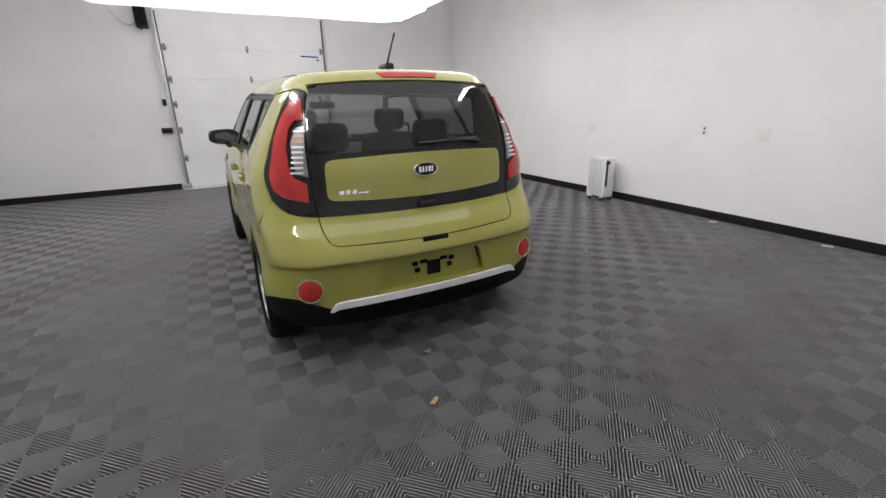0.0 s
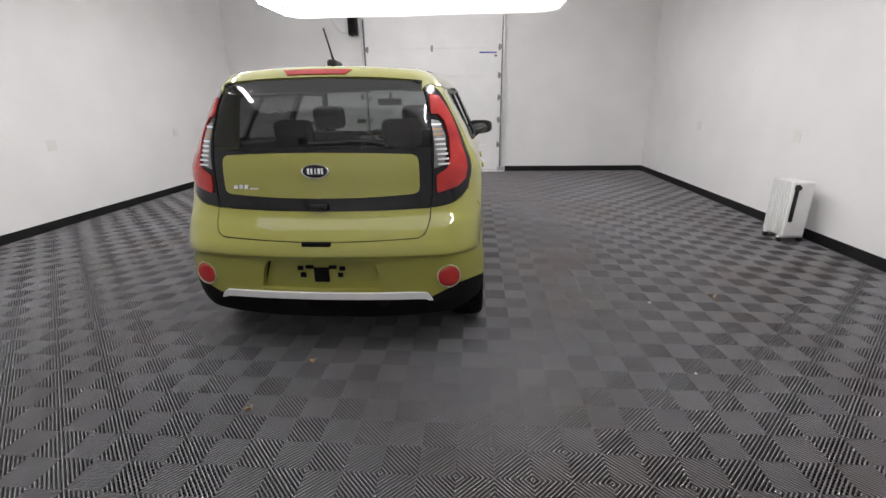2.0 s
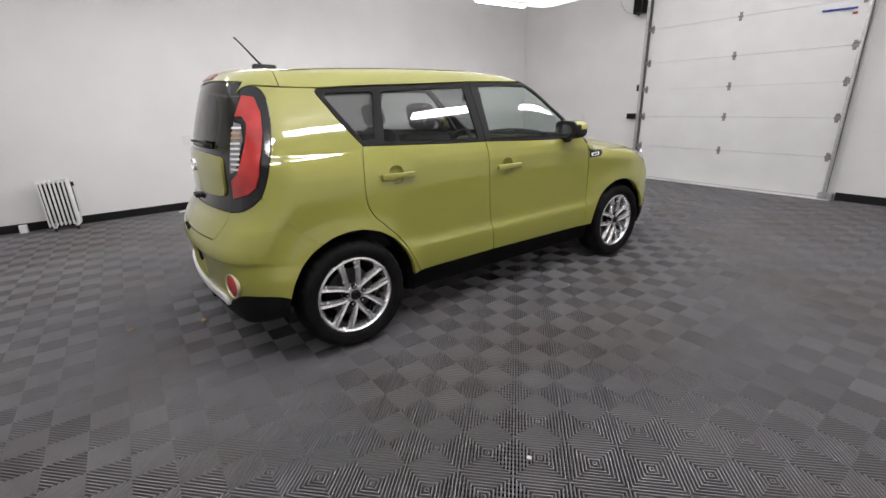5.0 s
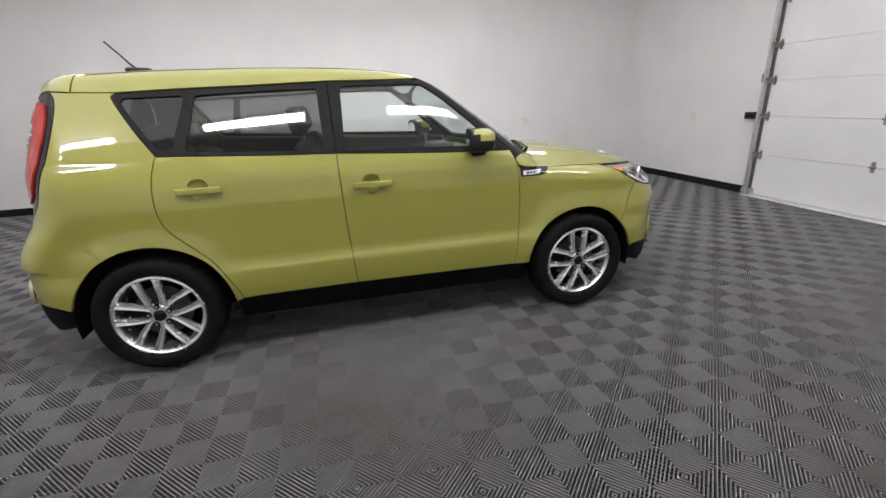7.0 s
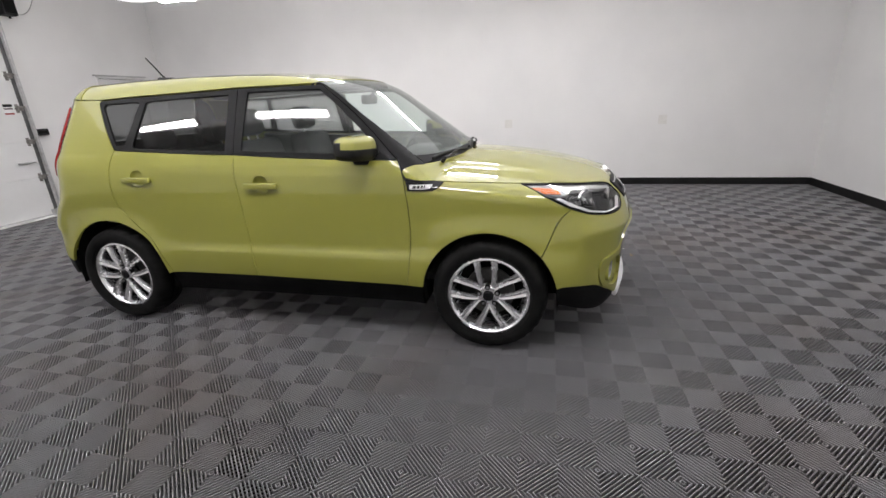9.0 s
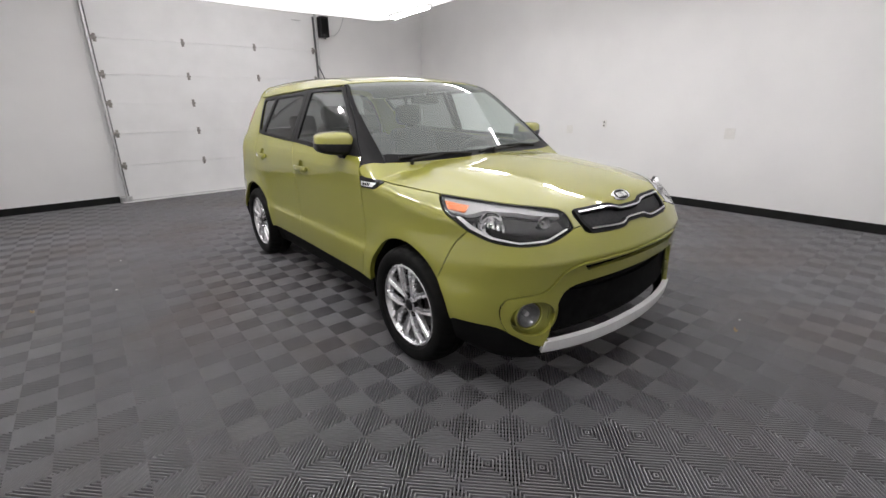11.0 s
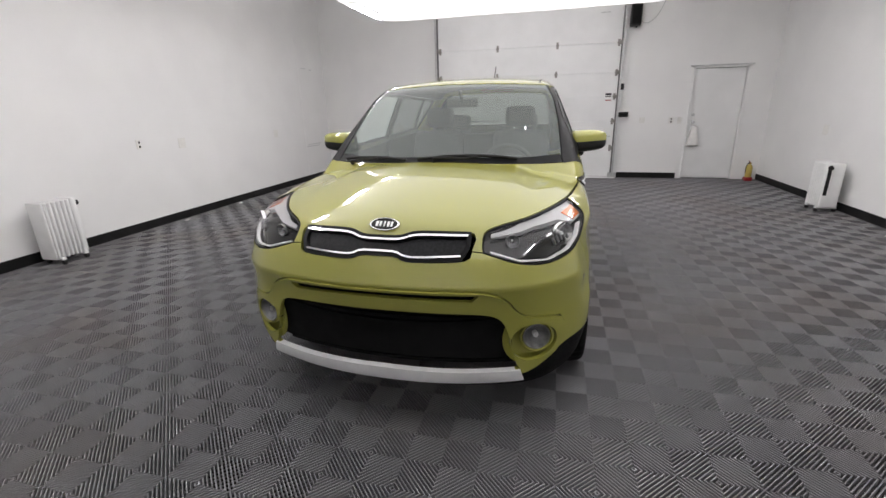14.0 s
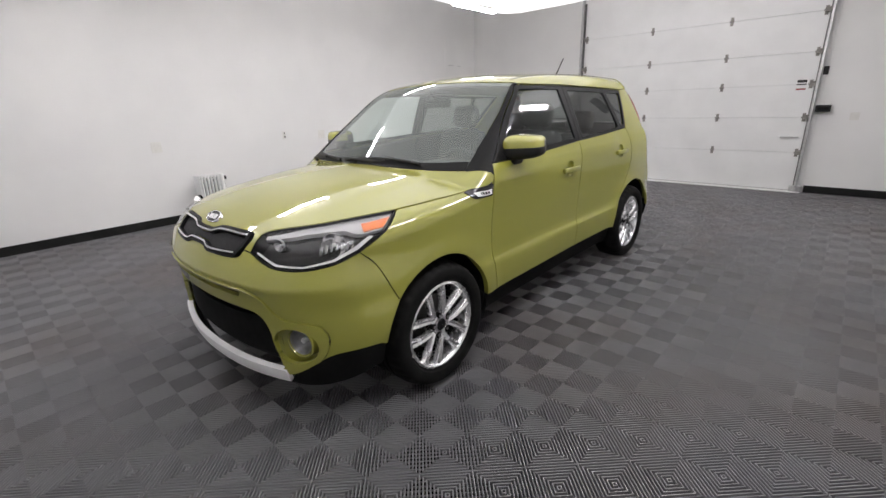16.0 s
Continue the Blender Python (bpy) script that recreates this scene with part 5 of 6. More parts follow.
def section_door(name, y, x0, x1, high, rows, mids, label):
    """A white sectional overhead door with its sections, hinges, rails and rollers. Faces the room from y."""
    s = -1 if y > 0 else 1
    door = fixed(part(name, box((x0, min(y, y - s * 0.012), 0.02), (x1, max(y, y - s * 0.012), high)), DOOR), label)
    edges = [0.03] + rows + [high]
    for a, b in zip(edges, edges[1:]):
        bm = bmesh.new()
        add_box(bm, (x0 + 0.002, min(y, y + s * 0.035), a + 0.0012), (x1 - 0.002, max(y, y + s * 0.035), b - 0.0012), 0.003)
        part("door_section", bm, DOOR, door)
    f = y + s * 0.035
    for x in mids + [x0 + 0.06, x1 - 0.06]:
        for z in rows:
            bm = bmesh.new()
            add_box(bm, (x - 0.020, min(f, f + s * 0.006), z - 0.058), (x + 0.020, max(f, f + s * 0.006), z - 0.006), 0.002, 1)
            add_box(bm, (x - 0.020, min(f, f + s * 0.006), z + 0.006), (x + 0.020, max(f, f + s * 0.006), z + 0.058), 0.002, 1)
            add_rod(bm, (x - 0.03, f + s * 0.014, z), (x + 0.03, f + s * 0.014, z), 0.011, n=8)
            part("hinge", bm, AGED, door)
    for x, o in ((x0, -1), (x1, 1)):
        bm = bmesh.new()
        ry = f + s * 0.05
        add_box(bm, (min(x, x + o * 0.03), min(ry, ry + s * 0.052), 0.03), (max(x, x + o * 0.03), max(ry, ry + s * 0.052), high + 0.25), 0.003, 1)
        part("rail", bm, STEEL, door, "galvanised steel rail")
        part("rail_angle", box((min(x + o * 0.03, x + o * 0.085), min(y + s * 0.004, y + s * 0.012), 0.0), (max(x + o * 0.03, x + o * 0.085), max(y + s * 0.004, y + s * 0.012), high + 0.25), 0.002, 1), DOOR, door)
        # grey strip that paints in the line of shadow beside the rail
        part("rail_shade_strip", box((min(x - o * 0.02, x + o * 0.028), min(y + s * 0.038, y + s * 0.05), 0.03), (max(x - o * 0.02, x + o * 0.028), max(y + s * 0.038, y + s * 0.05), high), 0.003, 1), RAIL_SHADE, door)
        for z in rows:
            part("roller", rod((x - o * 0.05, ry + s * 0.02, z + 0.02), (x + o * 0.02, ry + s * 0.02, z + 0.02), 0.011, n=8), AGED, door)
            part("roller_bracket", box((min(x - o * 0.075, x - o * 0.005), min(f, f + s * 0.05), z - 0.03), (max(x - o * 0.075, x - o * 0.005), max(f, f + s * 0.05), z + 0.035), 0.008), AGED, door)
        part("foot_bracket", box((min(x - o * 0.06, x + o * 0.10), min(y, y + s * 0.09), 0.012), (max(x - o * 0.06, x + o * 0.10), max(y, y + s * 0.09), 0.10), 0.01), STEEL, door)
    part("threshold", box((x0 - 0.08, min(y - s * 0.05, y + s * 0.12), 0.0), (x1 + 0.08, max(y - s * 0.05, y + s * 0.12), 0.014), 0.004, 1), WHITE, door, "pale metal threshold strip")
    part("bottom_seal", box((x0 + 0.01, min(y + s * 0.006, y + s * 0.032), 0.014), (x1 - 0.01, max(y + s * 0.006, y + s * 0.032), 0.04), 0.005, 1), STEEL, door)
    return door, f, s


door_b, fb, sb = section_door("door_1", Y1, *DOOR_B, [0.56, 1.06, 1.50, 1.92, 2.44], [-0.05], "white sectional overhead door, closed")
door_a, fa, sa = section_door("door_2", Y0, *DOOR_A, [0.58, 1.08, 1.53, 1.95, 2.46], [-0.62, 0.51], "wide white sectional overhead door, closed")
part("latch_bar", rod((0.90, fb + sb * 0.02, 2.35), (1.24, fb + sb * 0.02, 2.34), 0.012, n=8), BLUE, door_b, "blue latch bar")
part("door_label", box((1.20, fb + sb * 0.001, 2.27), (1.25, fb + sb * 0.003, 2.30)), EXTING, door_b)
for z, h, m, lift, text in ((1.52, 0.075, WHITE, 0.002, "white warning label"), (1.572, 0.018, DARK, 0.004, "dark bar on the label"), (1.53, 0.008, DARK, 0.004, "dark bar on the label"), (1.465, 0.010, EXTING, 0.004, "red bar on the label")):
    part("door_label", box((-1.66, fa + sa * 0.001, z - h), (-1.55, fa + sa * lift, z + h)), m, door_a, text)
part("latch_bar", rod((-1.52, fa + sa * 0.02, 2.97), (-1.35, fa + sa * 0.02, 2.97), 0.008, n=8), STEEL, door_a)
part("pull_handle", rod((-1.70, fa + sa * 0.03, 0.80), (-1.48, fa + sa * 0.03, 0.80), 0.010, n=8), STEEL, door_a)


def opener(y, s, x, z, swing):
    """A dark wall-mounted door opener with a looped cable."""
    f = y + s * 0.0
    o = tagged(part("door_opener", box((x - 0.085, min(f, f + s * 0.16), z - 0.16), (x + 0.085, max(f, f + s * 0.16), z + 0.2), 0.015, 3), DARK), "dark grey wall-mounted door opener with a loop of cable", "door opener")
    part("cover", box((x - 0.07, min(f + s * 0.158, f + s * 0.17), z - 0.13), (x + 0.07, max(f + s * 0.158, f + s * 0.17), z + 0.16), 0.006), CLAD, o)
    part("knob", rod((x - 0.02, f + s * 0.08, z - 0.155), (x - 0.02, f + s * 0.08, z - 0.19), 0.014), DARK, o)
    c = []
    for i in range(21):
        a = math.pi * i / 20
        c.append((x + swing * (0.07 + 0.22 * (1 - math.cos(a))), f + s * 0.03, z + 0.05 + 0.55 * (i / 20) ** 2 - 0.26 * math.sin(a)))
    part("cable", tube(c, 0.006, 6), STEEL, o, "looped grey cable")


opener(Y1, -1, -1.61, 2.87, -1)
opener(Y0, 1, -1.95, 2.87, -1)


def sensor(y, s, x, z, o):
    t = tagged(part("door_sensor", box((x - 0.085, min(y, y + s * 0.10), z - 0.045), (x + 0.085, max(y, y + s * 0.10), z + 0.045), 0.01), DARK), "small black sensor box fixed beside the door rail", "sensor")
    part("sensor_face", box((x - 0.06, min(y + s * 0.099, y + s * 0.104), z - 0.02), (x + 0.06, max(y + s * 0.099, y + s * 0.104), z + 0.015), 0.002), CLAD, t)


sensor(Y1, -1, -1.575, 1.065, 1)
sensor(Y0, 1, -1.90, 1.20, 1)
for y, s, x, z in ((Y1, -1, -1.53, 1.54), (Y0, 1, -1.84, 1.70)):
    tagged(part("wall_switch", box((x - 0.03, min(y, y + s * 0.03), z - 0.055), (x + 0.03, max(y, y + s * 0.03), z + 0.055), 0.006), DARK), "small dark switch box on the wall", "switch")

# side door in the rear wall
d0, d1, dh = side_door
pd = fixed(part("door_3", box((d0 + 0.036, Y0 - 0.085, 0.012), (d1 - 0.036, Y0 - 0.04, dh - 0.038), 0.003, 1), DOOR), "plain white side door, closed")
for lo, hi in (((d0, Y0 - 0.10, 0), (d0 + 0.03, Y0 + 0.012, dh)), ((d1 - 0.03, Y0 - 0.10, 0), (d1, Y0 + 0.012, dh)), ((d0, Y0 - 0.10, dh - 0.03), (d1, Y0 + 0.012, dh))):
    part("door_frame", box(lo, hi, 0.003, 1), WHITE, pd)
part("drip_edge", box((d0 - 0.05, Y0, dh + 0.001), (d1 + 0.05, Y0 + 0.03, dh + 0.022), 0.004, 1), STEEL, pd, "grey strip over the door")
part("door_handle", rod((d1 - 0.10, Y0 - 0.015, 1.04), (d1 - 0.10, Y0 + 0.045, 1.04), 0.013), STEEL, pd)
part("knob", rod((d1 - 0.10, Y0 + 0.04, 1.04), (d1 - 0.10, Y0 + 0.085, 1.04), 0.028, 0.024, 16), STEEL, pd, "round steel knob")
part("deadbolt", rod((d1 - 0.10, Y0 - 0.015, 1.17), (d1 - 0.10, Y0 + 0.015, 1.17), 0.026, n=16), STEEL, pd)
bm = box((d1 - 0.24, Y0 + 0.0, 0.62), (d1 - 0.04, Y0 + 0.07, 0.97), 0.02, 3)
for v in bm.verts:
    k = (v.co.z - 0.62) / 0.35
    v.co.x = (d1 - 0.14) + (v.co.x - (d1 - 0.14)) * (1 - 0.55 * k)
    v.co.y += 0.02 * math.sin(40 * v.co.x) * (1 - k)
tagged(part("hanging_bag", bm, PLATE, None, smooth=50), "crumpled pale plastic bag hung on the door knob", "bag")

# plates on the walls
def wall_plate(axis, at, s, u, z, w, h, dark=False, lip=True):
    """A flat wall plate with a shadowed lower lip; axis x or y is the wall's."""
    def bx(u0, u1, z0, z1, d0, d1):
        lo, hi = min(at + s * d0, at + s * d1), max(at + s * d0, at + s * d1)
        return ((lo, u0, z0), (hi, u1, z1)) if axis == "x" else ((u0, lo, z0), (u1, hi, z1))
    p = tagged(part("outlet_plate", box(*bx(u - w, u + w, z - h, z + h, 0, 0.008), 0.003, 2), PLATE), "small ivory outlet plate on the white wall" if not dark else "dark open outlet in a small ivory plate", "outlet", "wall outlets")
    for k in (-1, 1):
        part("socket", box(*bx(u - w * 0.4, u + w * (0.4 if not dark else 0.1), z + k * h * 0.45 - h * 0.24, z + k * h * 0.45 + h * 0.24, 0.0075, 0.011 if not dark else 0.02), 0.003, 2), DARK if dark else PLATE, p)
    if lip:
        part("lip", box(*bx(u - w * 1.02, u + w * 1.02, z - h * 1.05, z - h * 0.94, 0, 0.012)), PLATE if not dark else DARK, p)


for u in (1.0, -1.45, -3.62, 3.2):
    wall_plate("x", X1, -1, u, 1.02, 0.06, 0.065)
wall_plate("x", X1, -1, -0.78, 1.05, 0.032, 0.058, True, False)
for u in (-1.46, -3.73, 0.95, 3.27):
    wall_plate("x", X0, 1, u, 0.99, 0.06, 0.065)
wall_plate("x", X0, 1, -0.82, 1.085, 0.032, 0.058, True, False)
wall_plate("y", Y1, -1, -2.67, 1.03, 0.05, 0.06)
wall_plate("y", Y0, 1, -2.75, 1.08, 0.038, 0.058, True, False)
wall_plate("y", Y0, 1, -2.90, 1.08, 0.038, 0.058)
wall_plate("y", Y0, 1, -2.25, 1.09, 0.05, 0.05)
# shallow access panel and seams on the right wall near its far end
panel_seam = fixed(part("trim", box((X1 - 0.006, -4.64, 0.11), (X1, -4.62, 2.75), 0.002, 1), WALL), "thin painted wall seam")
for a, b, z in ((-4.72, -4.88, 2.21), (-5.02, -5.12, 2.20), (-4.7, -5.2, 0.73), (-4.65, -5.15, 0.69)):
    fixed(part("trim", box((X1 - 0.012, min(a, b), z - 0.006), (X1, max(a, b), z + 0.006), 0.002, 1), STEEL), "small metal clip strip on the wall")


def radiator(m):
    """An oil-filled radiator of fins on castors with its control end."""
    r = tagged(empty("radiator", m), "white oil-filled fin radiator on castors against the wall", "heater", "radiators")
    # black box added inside, so the shade between the fins is painted in
    part("fin_gap_shade", box((-0.055, -0.145, 0.10), (0.055, 0.12, 0.59), 0.004), LINER, r)
    for k in range(6):
        yy = -0.121 + k * 0.042
        bm = box((-0.10, yy - 0.0105, 0.065), (0.10, yy + 0.0105, 0.62), 0.009, 3)
        add_box(bm, (-0.05, yy - 0.020, 0.12), (-0.01, yy + 0.020, 0.16), 0.006)
        add_box(bm, (-0.05, yy - 0.020, 0.52), (-0.01, yy + 0.020, 0.56), 0.006)
        part("fin", bm, WHITE, r, smooth=40)
    part("control_box", box((-0.105, 0.115, 0.06), (0.105, 0.165, 0.63), 0.02, 3), WHITE, r, smooth=40)
    part("dark_panel", box((0.045, 0.162, 0.22), (0.085, 0.172, 0.60), 0.006), DARK, r, "black control strip")
    part("dial", rod((0.065, 0.165, 0.57), (0.065, 0.195, 0.57), 0.028, 0.024, 20), DARK, r)
    part("end_plate", box((-0.10, -0.160, 0.06), (0.10, -0.145, 0.625), 0.012, 3), WHITE, r, smooth=40)
    for yy in (-0.10, 0.12):
        part("foot", box((-0.12, yy - 0.02, 0.045), (0.12, yy + 0.02, 0.07), 0.008), WHITE, r)
        for xx in (-0.10, 0.10):
            part("castor", rod((xx, yy - 0.012, 0.024), (xx, yy + 0.012, 0.024), 0.024, n=14), DARK, r)
    return r


radiator(pose(4.085, 0.53, 0, 0, 0, 180))
radiator(pose(-4.12, -3.03, 0, 0, 0, 0))

# fire extinguisher in its red floor cradle, in the corner
ex = tagged(empty("fire_extinguisher", pose(-4.13, -5.45, 0) @ Matrix.Scale(0.74, 4)), "yellow and red fire extinguisher standing in a red base", "extinguisher")
v, f = lathe([(0.0005, 0.09), (0.066, 0.09), (0.07, 0.10), (0.07, 0.33), (0.058, 0.37), (0.03, 0.395), (0.022, 0.42), (0.0005, 0.42)], 24, "z")
part("cylinder", (v, f), YELLOW, ex, "yellow cylinder", smooth=40)
part("base", box((-0.085, -0.085, 0), (0.085, 0.085, 0.09), 0.02, 3), EXTING, ex, "red base")
part("valve", box((-0.018, -0.06, 0.42), (0.018, 0.03, 0.445), 0.006), DARK, ex)
part("lever", tube([(0, 0.03, 0.445), (0, -0.03, 0.46), (0, -0.09, 0.475)], 0.008, 6), EXTING, ex)
part("hose", tube([(0, 0.02, 0.43), (0.06, 0.03, 0.42), (0.085, 0.03, 0.34), (0.08, 0.02, 0.2)], 0.011, 8), DARK, ex)
part("gauge", rod((0, 0.03, 0.43), (0, 0.05, 0.43), 0.018), BRASS, ex)

# clutter by the left wall
jar = tagged(empty("jar", pose(-4.24, -1.20, 0)), "brown jar standing by the wall on the floor", "jar")
v, f = lathe([(0.0005, 0.0), (0.04, 0.0), (0.044, 0.01), (0.044, 0.13), (0.036, 0.15), (0.034, 0.16)], 20, "z")
part("body", (v, f), KRAFT, jar, smooth=40)
v, f = lathe([(0.036, 0.158), (0.038, 0.16), (0.038, 0.178), (0.0005, 0.18)], 20, "z")
part("lid", (v, f), BRASS, jar, smooth=40)


def crumpled(name, x, y, a, b, c, mat, label, category, seed, turn=0):
    """A crumpled heap of soft stuff."""
    verts, faces, n, k = [], [], 26, 12
    for i in range(k):
        t = i / (k - 1)
        for j in range(n):
            f = 2 * math.pi * j / n
            r = math.cos(t * math.pi / 2) ** 0.55
            d = noise.noise(Vector((3 * math.cos(f) + seed, 3 * math.sin(f), 4 * t))) * 0.42
            verts.append((a * r * (1 + d) * math.cos(f), b * r * (1 + d * 0.8) * math.sin(f), max(0, c * math.sin(t * math.pi / 2) * (1 + 0.9 * noise.noise(Vector((5 * r * math.cos(f), 5 * r * math.sin(f), seed)))))))
    for i in range(k - 1):
        for j in range(n):
            faces.append((i * n + j, i * n + (j + 1) % n, (i + 1) * n + (j + 1) % n, (i + 1) * n + j))
    ob = part(name, (verts, faces), mat, None, smooth=40)
    ob.matrix_world = pose(x, y, 0, 0, 0, turn)
    return tagged(ob, label, category)


crumpled("crumpled_cloth", -4.10, -0.86, 0.12, 0.24, 0.065, RAG, "crumpled grey-blue cloth lying on the floor by the wall", "cloth", 1.3)
crumpled("crumpled_cloth", -4.20, -0.72, 0.08, 0.12, 0.085, vary(material("pale_blue_cloth", (0.3, 0.34, 0.4), 0.9), (0.12, 0.14, 0.17), (0.22, 0.25, 0.29), 20), "crumpled pale blue cloth on the heap", "cloth", 4.1)
crumpled("yellow_glove", -4.23, -0.56, 0.035, 0.05, 0.085, YELLOW, "yellow work glove lying by the cloths", "glove", 7.7)
for x, y, r, l in ((-4.24, -1.55, 8, 0.10), (-4.25, -1.42, -6, 0.07), (-4.22, -1.66, 40, 0.14)):
    ob = part("paper_scrap", box((-0.022, -l, 0.001), (0.022, l, 0.012), 0.004), PLATE)
    ob.matrix_world = pose(x, y, 0, 0, 0, r)
    tagged(ob, "white paper scrap on the floor by the wall", "paper", "paper scraps")
for x, y in ((4.22, -2.28), (4.2, -1.15), (-4.1, -1.08)):
    ob = part("paper_scrap", box((-0.02, -0.045, 0.001), (0.02, 0.045, 0.01), 0.003), PLATE)
    ob.matrix_world = pose(x, y, 0, 0, 0, 25)
    tagged(ob, "white paper scrap on the floor by the wall", "paper", "paper scraps")
tagged(part("plug_box", box((-4.29, -3.50, 0), (-4.22, -3.42, 0.10), 0.008), WHITE), "small white plug box on the floor by the radiator", "plug")


def leaf(x, y, size, turn, seed):
    """A small curled dry leaf."""
    verts, faces, n = [], [], 7
    for i in range(n):
        t = i / (n - 1)
        w = size * 0.45 * math.sin(math.pi * min(0.98, t + 0.03)) ** 0.8
        for k, s in enumerate((-1, 0, 1)):
            verts.append((s * w, size * (t - 0.5), 0.004 + 0.012 * abs(s) * (1 + 0.6 * math.sin(seed + 5 * t)) + 0.006 * math.sin(4 * t + seed)))
    for i in range(n - 1):
        for k in range(2):
            faces.append((3 * i + k, 3 * i + k + 1, 3 * i + k + 4, 3 * i + k + 3))
    ob = part("dry_leaf", (verts, faces), LEAF, None, smooth=60)
    mod = ob.modifiers.new("thick", "SOLIDIFY")
    mod.thickness = 0.0015
    ob.matrix_world = pose(x, y, 0, 0, 0, turn)
    tagged(ob, "small curled dry brown leaf on the floor tiles", "leaf", "dry leaves")


for k, (x, y, s) in enumerate(((-0.09, -2.01, 0.055), (-0.26, -2.44, 0.045), (2.64, -1.02, 0.022), (-0.86, 2.36, 0.02))):
    leaf(x, y, s, 50 * k + 20, k)
for x, y, r in ((2.13, -1.13, 0.010), (2.05, -2.02, 0.008), (-1.05, 2.32, 0.006)):
    ob = part("pebble", box((-r, -r * 0.8, 0.0), (r, r * 0.8, r * 0.7), r * 0.3, 2), PLATE, None, smooth=60)
    ob.matrix_world = pose(x, y, 0.0, 0, 0, 30)
    tagged(ob, "tiny pale crumb of grit on the floor", "grit", "floor grit")

# lit fabric over the car, hung from the ceiling
verts, faces = [], []
fx, fy, nx, ny = 2.06, 3.52, 42, 70
for j in range(ny + 1):
    for i in range(nx + 1):
        u, v = 2 * i / nx - 1, 2 * j / ny - 1
        x, y = u * fx, v * fy
        cx, cy = max(abs(x) - (fx - 0.25), 0), max(abs(y) - (fy - 0.25), 0)
        if cx and cy and math.hypot(cx, cy) > 0.25:
            k = 0.25 / math.hypot(cx, cy)
            x, y = math.copysign(fx - 0.25 + cx * k, x), math.copysign(fy - 0.25 + cy * k, y)
        z = 2.735 - 0.045 * (1 - u**4) * (1 - v**4) - 0.012 * math.sin(7 * u + 3 * v) * math.cos(5 * v) - 0.02 * (abs(u) > 0.97 or abs(v) > 0.97)
        verts.append((x, y - 0.06, z))
for j in range(ny):
    for i in range(nx):
        a = j * (nx + 1) + i
        faces.append((a, a + 1, a + nx + 2, a + nx + 1))
canopy = tagged(empty("light_canopy", pose(0, 0, HIGH)), "large lit white fabric canopy hung over the car", "light canopy")
fab = part("fabric", (verts, faces), FABRIC, canopy, "glowing white stretched fabric", smooth=60)
fab.matrix_parent_inverse = pose(0, 0, -HIGH)
for lo, hi in (((-2.02, -3.5, 2.75), (2.02, -3.46, 2.80)), ((-2.02, 3.34, 2.75), (2.02, 3.38, 2.80)), ((-2.02, -3.46, 2.75), (-1.98, 3.34, 2.80)), ((1.98, -3.46, 2.75), (2.02, 3.34, 2.80))):
    part("canopy_frame", box(lo, hi, 0.004, 1), WHITE, canopy).matrix_parent_inverse = pose(0, 0, -HIGH)
for x in (-2.0, 2.0):
    for y in (-3.4, -1.1, 1.1, 3.3):
        part("hanger", rod((x, y, 2.79), (x, y, HIGH), 0.006, n=6), STEEL, canopy).matrix_parent_inverse = pose(0, 0, -HIGH)
strip = tagged(empty("strip_lamp", pose(1.93, -2.6, 2.69)), "slim white strip lamp along the canopy's edge", "lamp", "strip lamps")
part("housing", box((-0.06, -0.47, 0.0), (0.06, 0.47, 0.03), 0.006), WHITE, strip)
part("tube", box((-0.042, -0.44, -0.03), (0.042, 0.44, 0.0), 0.008), STRIP, strip, "glowing diffuser")
for x in (-1.93, 1.93):
    for k in range(4):
        if (x, k) != (1.93, 0):
            copy_thing(strip, pose(x, -2.6 + 1.68 * k, 2.69))
# unseen fill lamps, added above the fabric to brighten the end walls
end_fill = tagged(empty("end_fill_lamp", pose(-1.0, -3.48, 2.84, 180, 0, 90)), "unseen fill lamp added above the canopy to light the end walls", "lamp", "lamps behind the canopy")
part("housing", box((-0.06, -0.47, 0.0), (0.06, 0.47, 0.03), 0.006), WHITE, end_fill)
part("tube", box((-0.042, -0.44, -0.028), (0.042, 0.44, 0.0), 0.008), STRIP, end_fill, "glowing diffuser")
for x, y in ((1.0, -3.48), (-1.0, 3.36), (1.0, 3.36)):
    copy_thing(end_fill, pose(x, y, 2.84, 180, 0, 90))

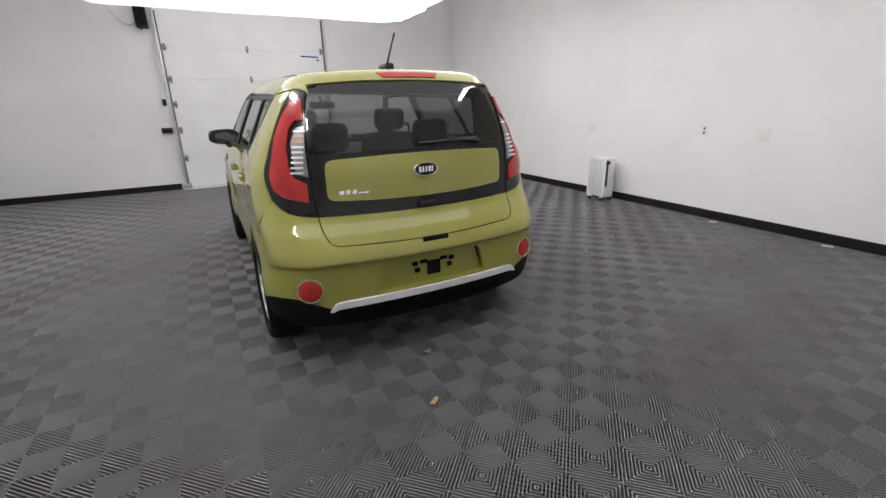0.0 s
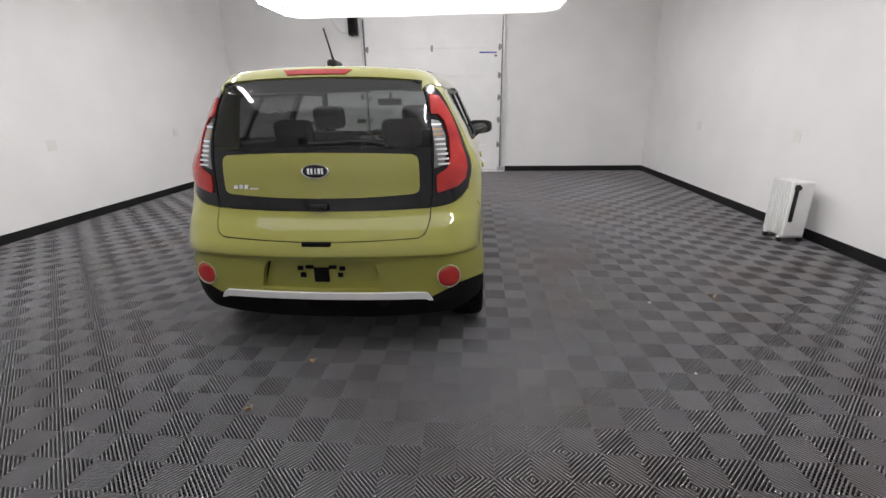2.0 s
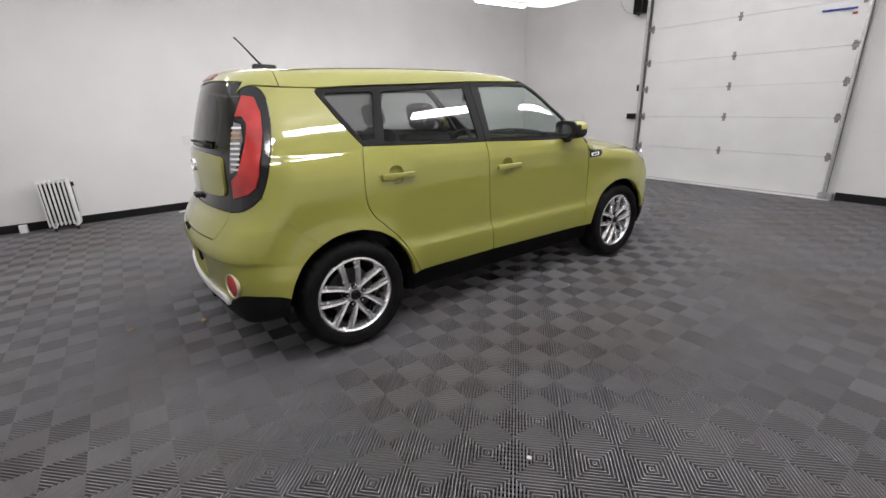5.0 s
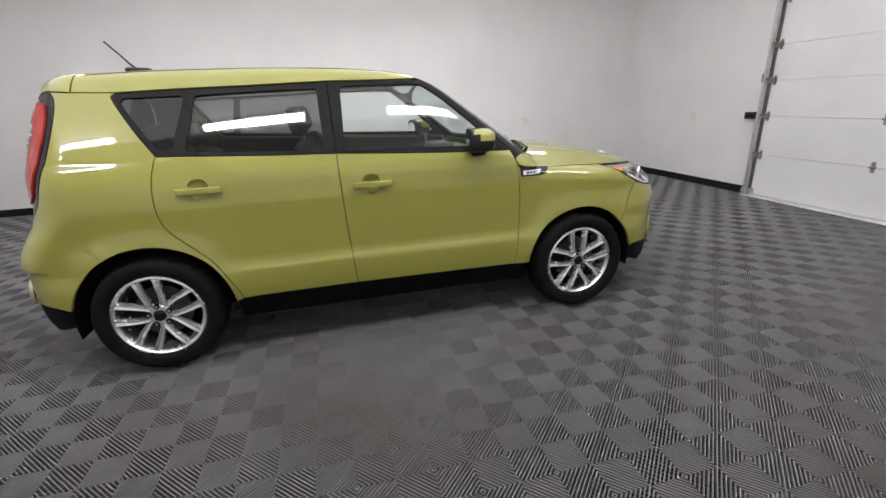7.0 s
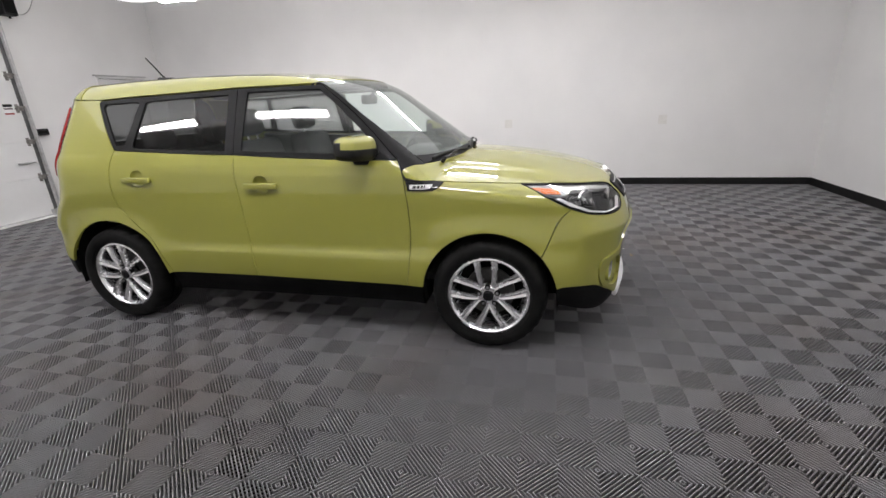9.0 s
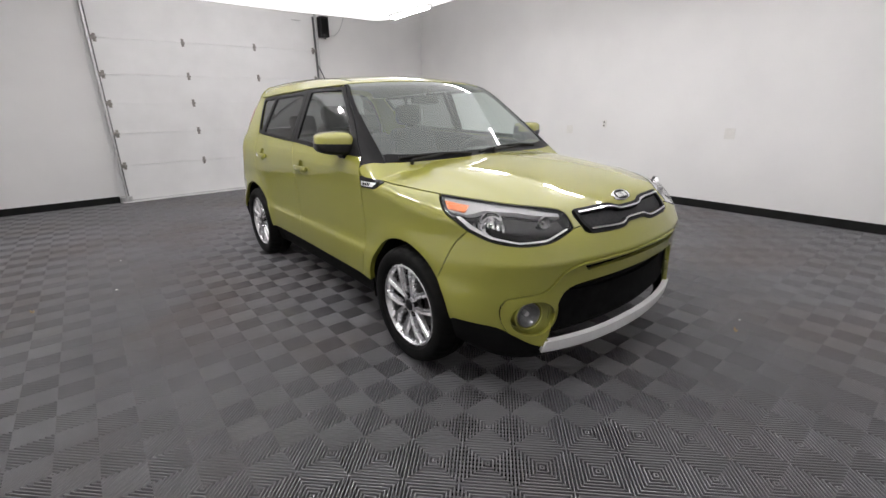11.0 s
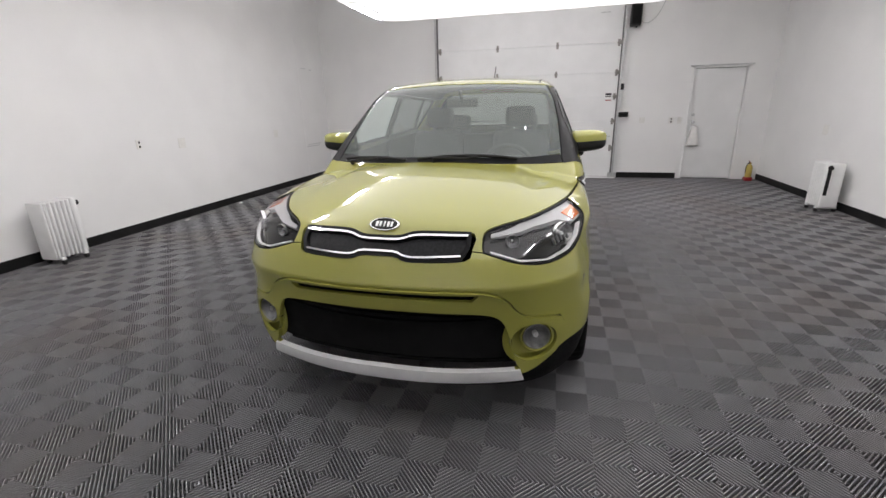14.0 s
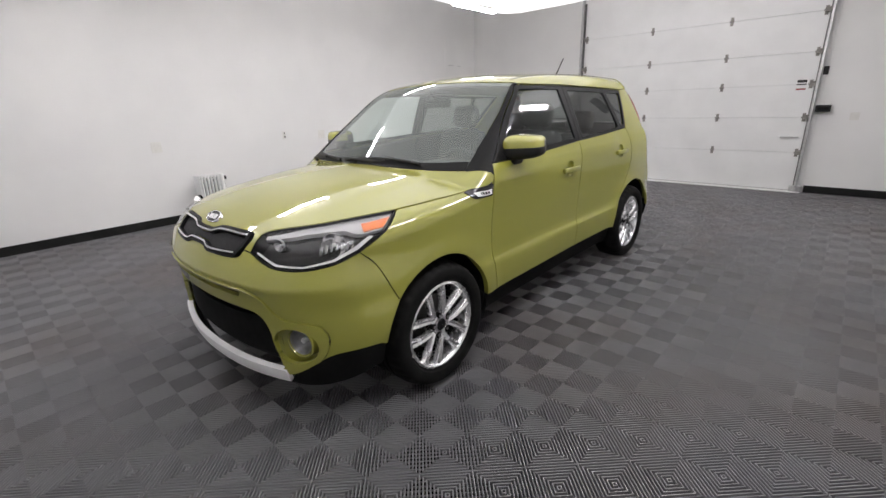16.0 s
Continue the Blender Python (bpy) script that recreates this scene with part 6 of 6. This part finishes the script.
# ---- floor: grey vented interlocking tiles, each of four squares of slanting ribs ----
def rib_tile():
    """Verts and faces of one tile: sloping-sided ribs that run to and fro from square to square."""
    verts, faces = [], []
    pitch = SQUARE / 7.5
    profile = ((-0.49, -0.024), (-0.47, -0.0065), (-0.41, -0.0025), (-0.25, 0.0), (0.25, 0.0), (0.41, -0.0025), (0.47, -0.0065), (0.49, -0.024))

    def line(c):
        """Where the slanting line y = x + c crosses the square."""
        x0, x1 = max(0.0, -c), min(SQUARE, SQUARE - c)
        return ((x0, x0 + c), (x1, x1 + c)) if x1 > x0 else None

    for si in range(2):
        for sj in range(2):
            sign = 1 if (si + sj) % 2 == PARITY else -1
            ox, oy = si * SQUARE - SQUARE, sj * SQUARE - SQUARE
            for k in range(-7, 8):
                rows = [(line((k + o / 2) * pitch), z) for o, z in profile]
                if not all(r for r, _ in rows):
                    continue
                n = len(verts)
                for pair, z in rows:
                    verts += [(ox + (x if sign > 0 else SQUARE - x), oy + y, z) for x, y in pair]
                for q in range(len(profile) - 1):
                    f = (n + 2 * q, n + 2 * q + 1, n + 2 * q + 3, n + 2 * q + 2)
                    faces.append(f if sign > 0 else f[::-1])
            # low cross bars that break the slots into short openings
            for k in range(1, 10):
                mid = k * 2 * SQUARE / 10
                n, half = len(verts), pitch * 0.17
                for c, z in ((mid - half, -0.024), (mid - half * 0.8, -0.018), (mid + half * 0.8, -0.018), (mid + half, -0.024)):
                    x0, x1 = max(0.0, c - SQUARE), min(SQUARE, c)
                    verts += [(ox + (x if sign > 0 else SQUARE - x), oy + c - x, z) for x in (x0, x1)]
                for q in range(3):
                    f = (n + 2 * q, n + 2 * q + 1, n + 2 * q + 3, n + 2 * q + 2)
                    faces.append(f[::-1] if sign > 0 else f)
    return verts, faces


# brownish wear in broad patches
t = TILE.node_tree
for link in list(t.links):
    if link.from_node.type == "TEX_COORD":
        t.links.remove(link)
geo = t.nodes.new("ShaderNodeNewGeometry")
for node in t.nodes:
    if node.type == "TEX_NOISE":
        t.links.new(geo.outputs["Position"], node.inputs["Vector"])

stain, stain_range, stain_mix = t.nodes.new("ShaderNodeTexNoise"), t.nodes.new("ShaderNodeMapRange"), t.nodes.new("ShaderNodeMix")
stain.inputs["Scale"].default_value, stain.inputs["Detail"].default_value = 0.9, 6
stain_range.inputs["From Min"].default_value, stain_range.inputs["From Max"].default_value, stain_range.inputs["To Max"].default_value = 0.47, 0.72, 0.6
stain_mix.data_type = "RGBA"
stain_mix.inputs[7].default_value = (0.140, 0.115, 0.104, 1)
shader = t.nodes["Principled BSDF"]
t.links.new(geo.outputs["Position"], stain.inputs["Vector"])
t.links.new(stain.outputs["Fac"], stain_range.inputs["Value"])
t.links.new(stain_range.outputs["Result"], stain_mix.inputs[0])
t.links.new(shader.inputs["Base Color"].links[0].from_socket, stain_mix.inputs[6])
t.links.new(stain_mix.outputs[2], shader.inputs["Base Color"])

cell, hue, tone = t.nodes.new("ShaderNodeVectorMath"), t.nodes.new("ShaderNodeTexWhiteNoise"), t.nodes.new("ShaderNodeMix")
shift, level = t.nodes.new("ShaderNodeVectorMath"), t.nodes.new("ShaderNodeMapRange")
shift.operation, cell.operation, hue.noise_dimensions = "SUBTRACT", "SNAP", "2D"
shift.inputs[1].default_value = (GRID_X - SQUARE, GRID_Y - SQUARE, 0)
cell.inputs[1].default_value = (2 * SQUARE, 2 * SQUARE, 1)
level.inputs["To Min"].default_value, level.inputs["To Max"].default_value = 0.0, 0.16
tone.data_type, tone.blend_type = "RGBA", "MIX"
tone.inputs[7].default_value = (0.11, 0.104, 0.11, 1)
t.links.new(geo.outputs["Position"], shift.inputs[0])
t.links.new(shift.outputs[0], cell.inputs[0])
t.links.new(cell.outputs[0], hue.inputs["Vector"])
t.links.new(hue.outputs["Value"], level.inputs["Value"])
t.links.new(level.outputs["Result"], tone.inputs[0])
t.links.new(stain_mix.outputs[2], tone.inputs[6])
t.links.new(tone.outputs[2], shader.inputs["Base Color"])

floor = fixed(part("floor", box((X0 - 0.16, Y0 - 0.16, -0.14), (X1 + 0.16, Y1 + 0.16, -0.0235)), UNDER), "grey vented interlocking plastic floor tiles")
tv, tf = rib_tile()
tile_mesh = bpy.data.meshes.new("floor_tile")
tile_mesh.from_pydata(tv, [], tf)
tile_mesh.materials.append(TILE)
places = []
step = 2 * SQUARE
for i in range(-20, 21):
    for j in range(-22, 23):
        x, y = GRID_X + i * step, GRID_Y + j * step
        if X0 - 0.1 < x < X1 + 0.25 and Y0 - 0.1 < y < Y1 + 0.25:
            places.append((x, y))
places.sort(key=lambda p: abs(math.hypot((p[0] - SQUARE) / 2.15, (p[1] - SQUARE) / 3.2) - 1))
for x, y in places[:300]:
    ob = new("floor_tile", tile_mesh)
    ob.parent = floor
    ob.location = (x, y, 0)
tv, n = np.array(tv), len(tv)
rest = np.vstack([tv + np.array((x, y, 0.0)) for x, y in places[300:]])
faces = [tuple(i + k * n for i in f) for k in range(len(places) - 300) for f in tf]
tagged(part("tile_field", (rest, faces), TILE, floor), kind="stuff")
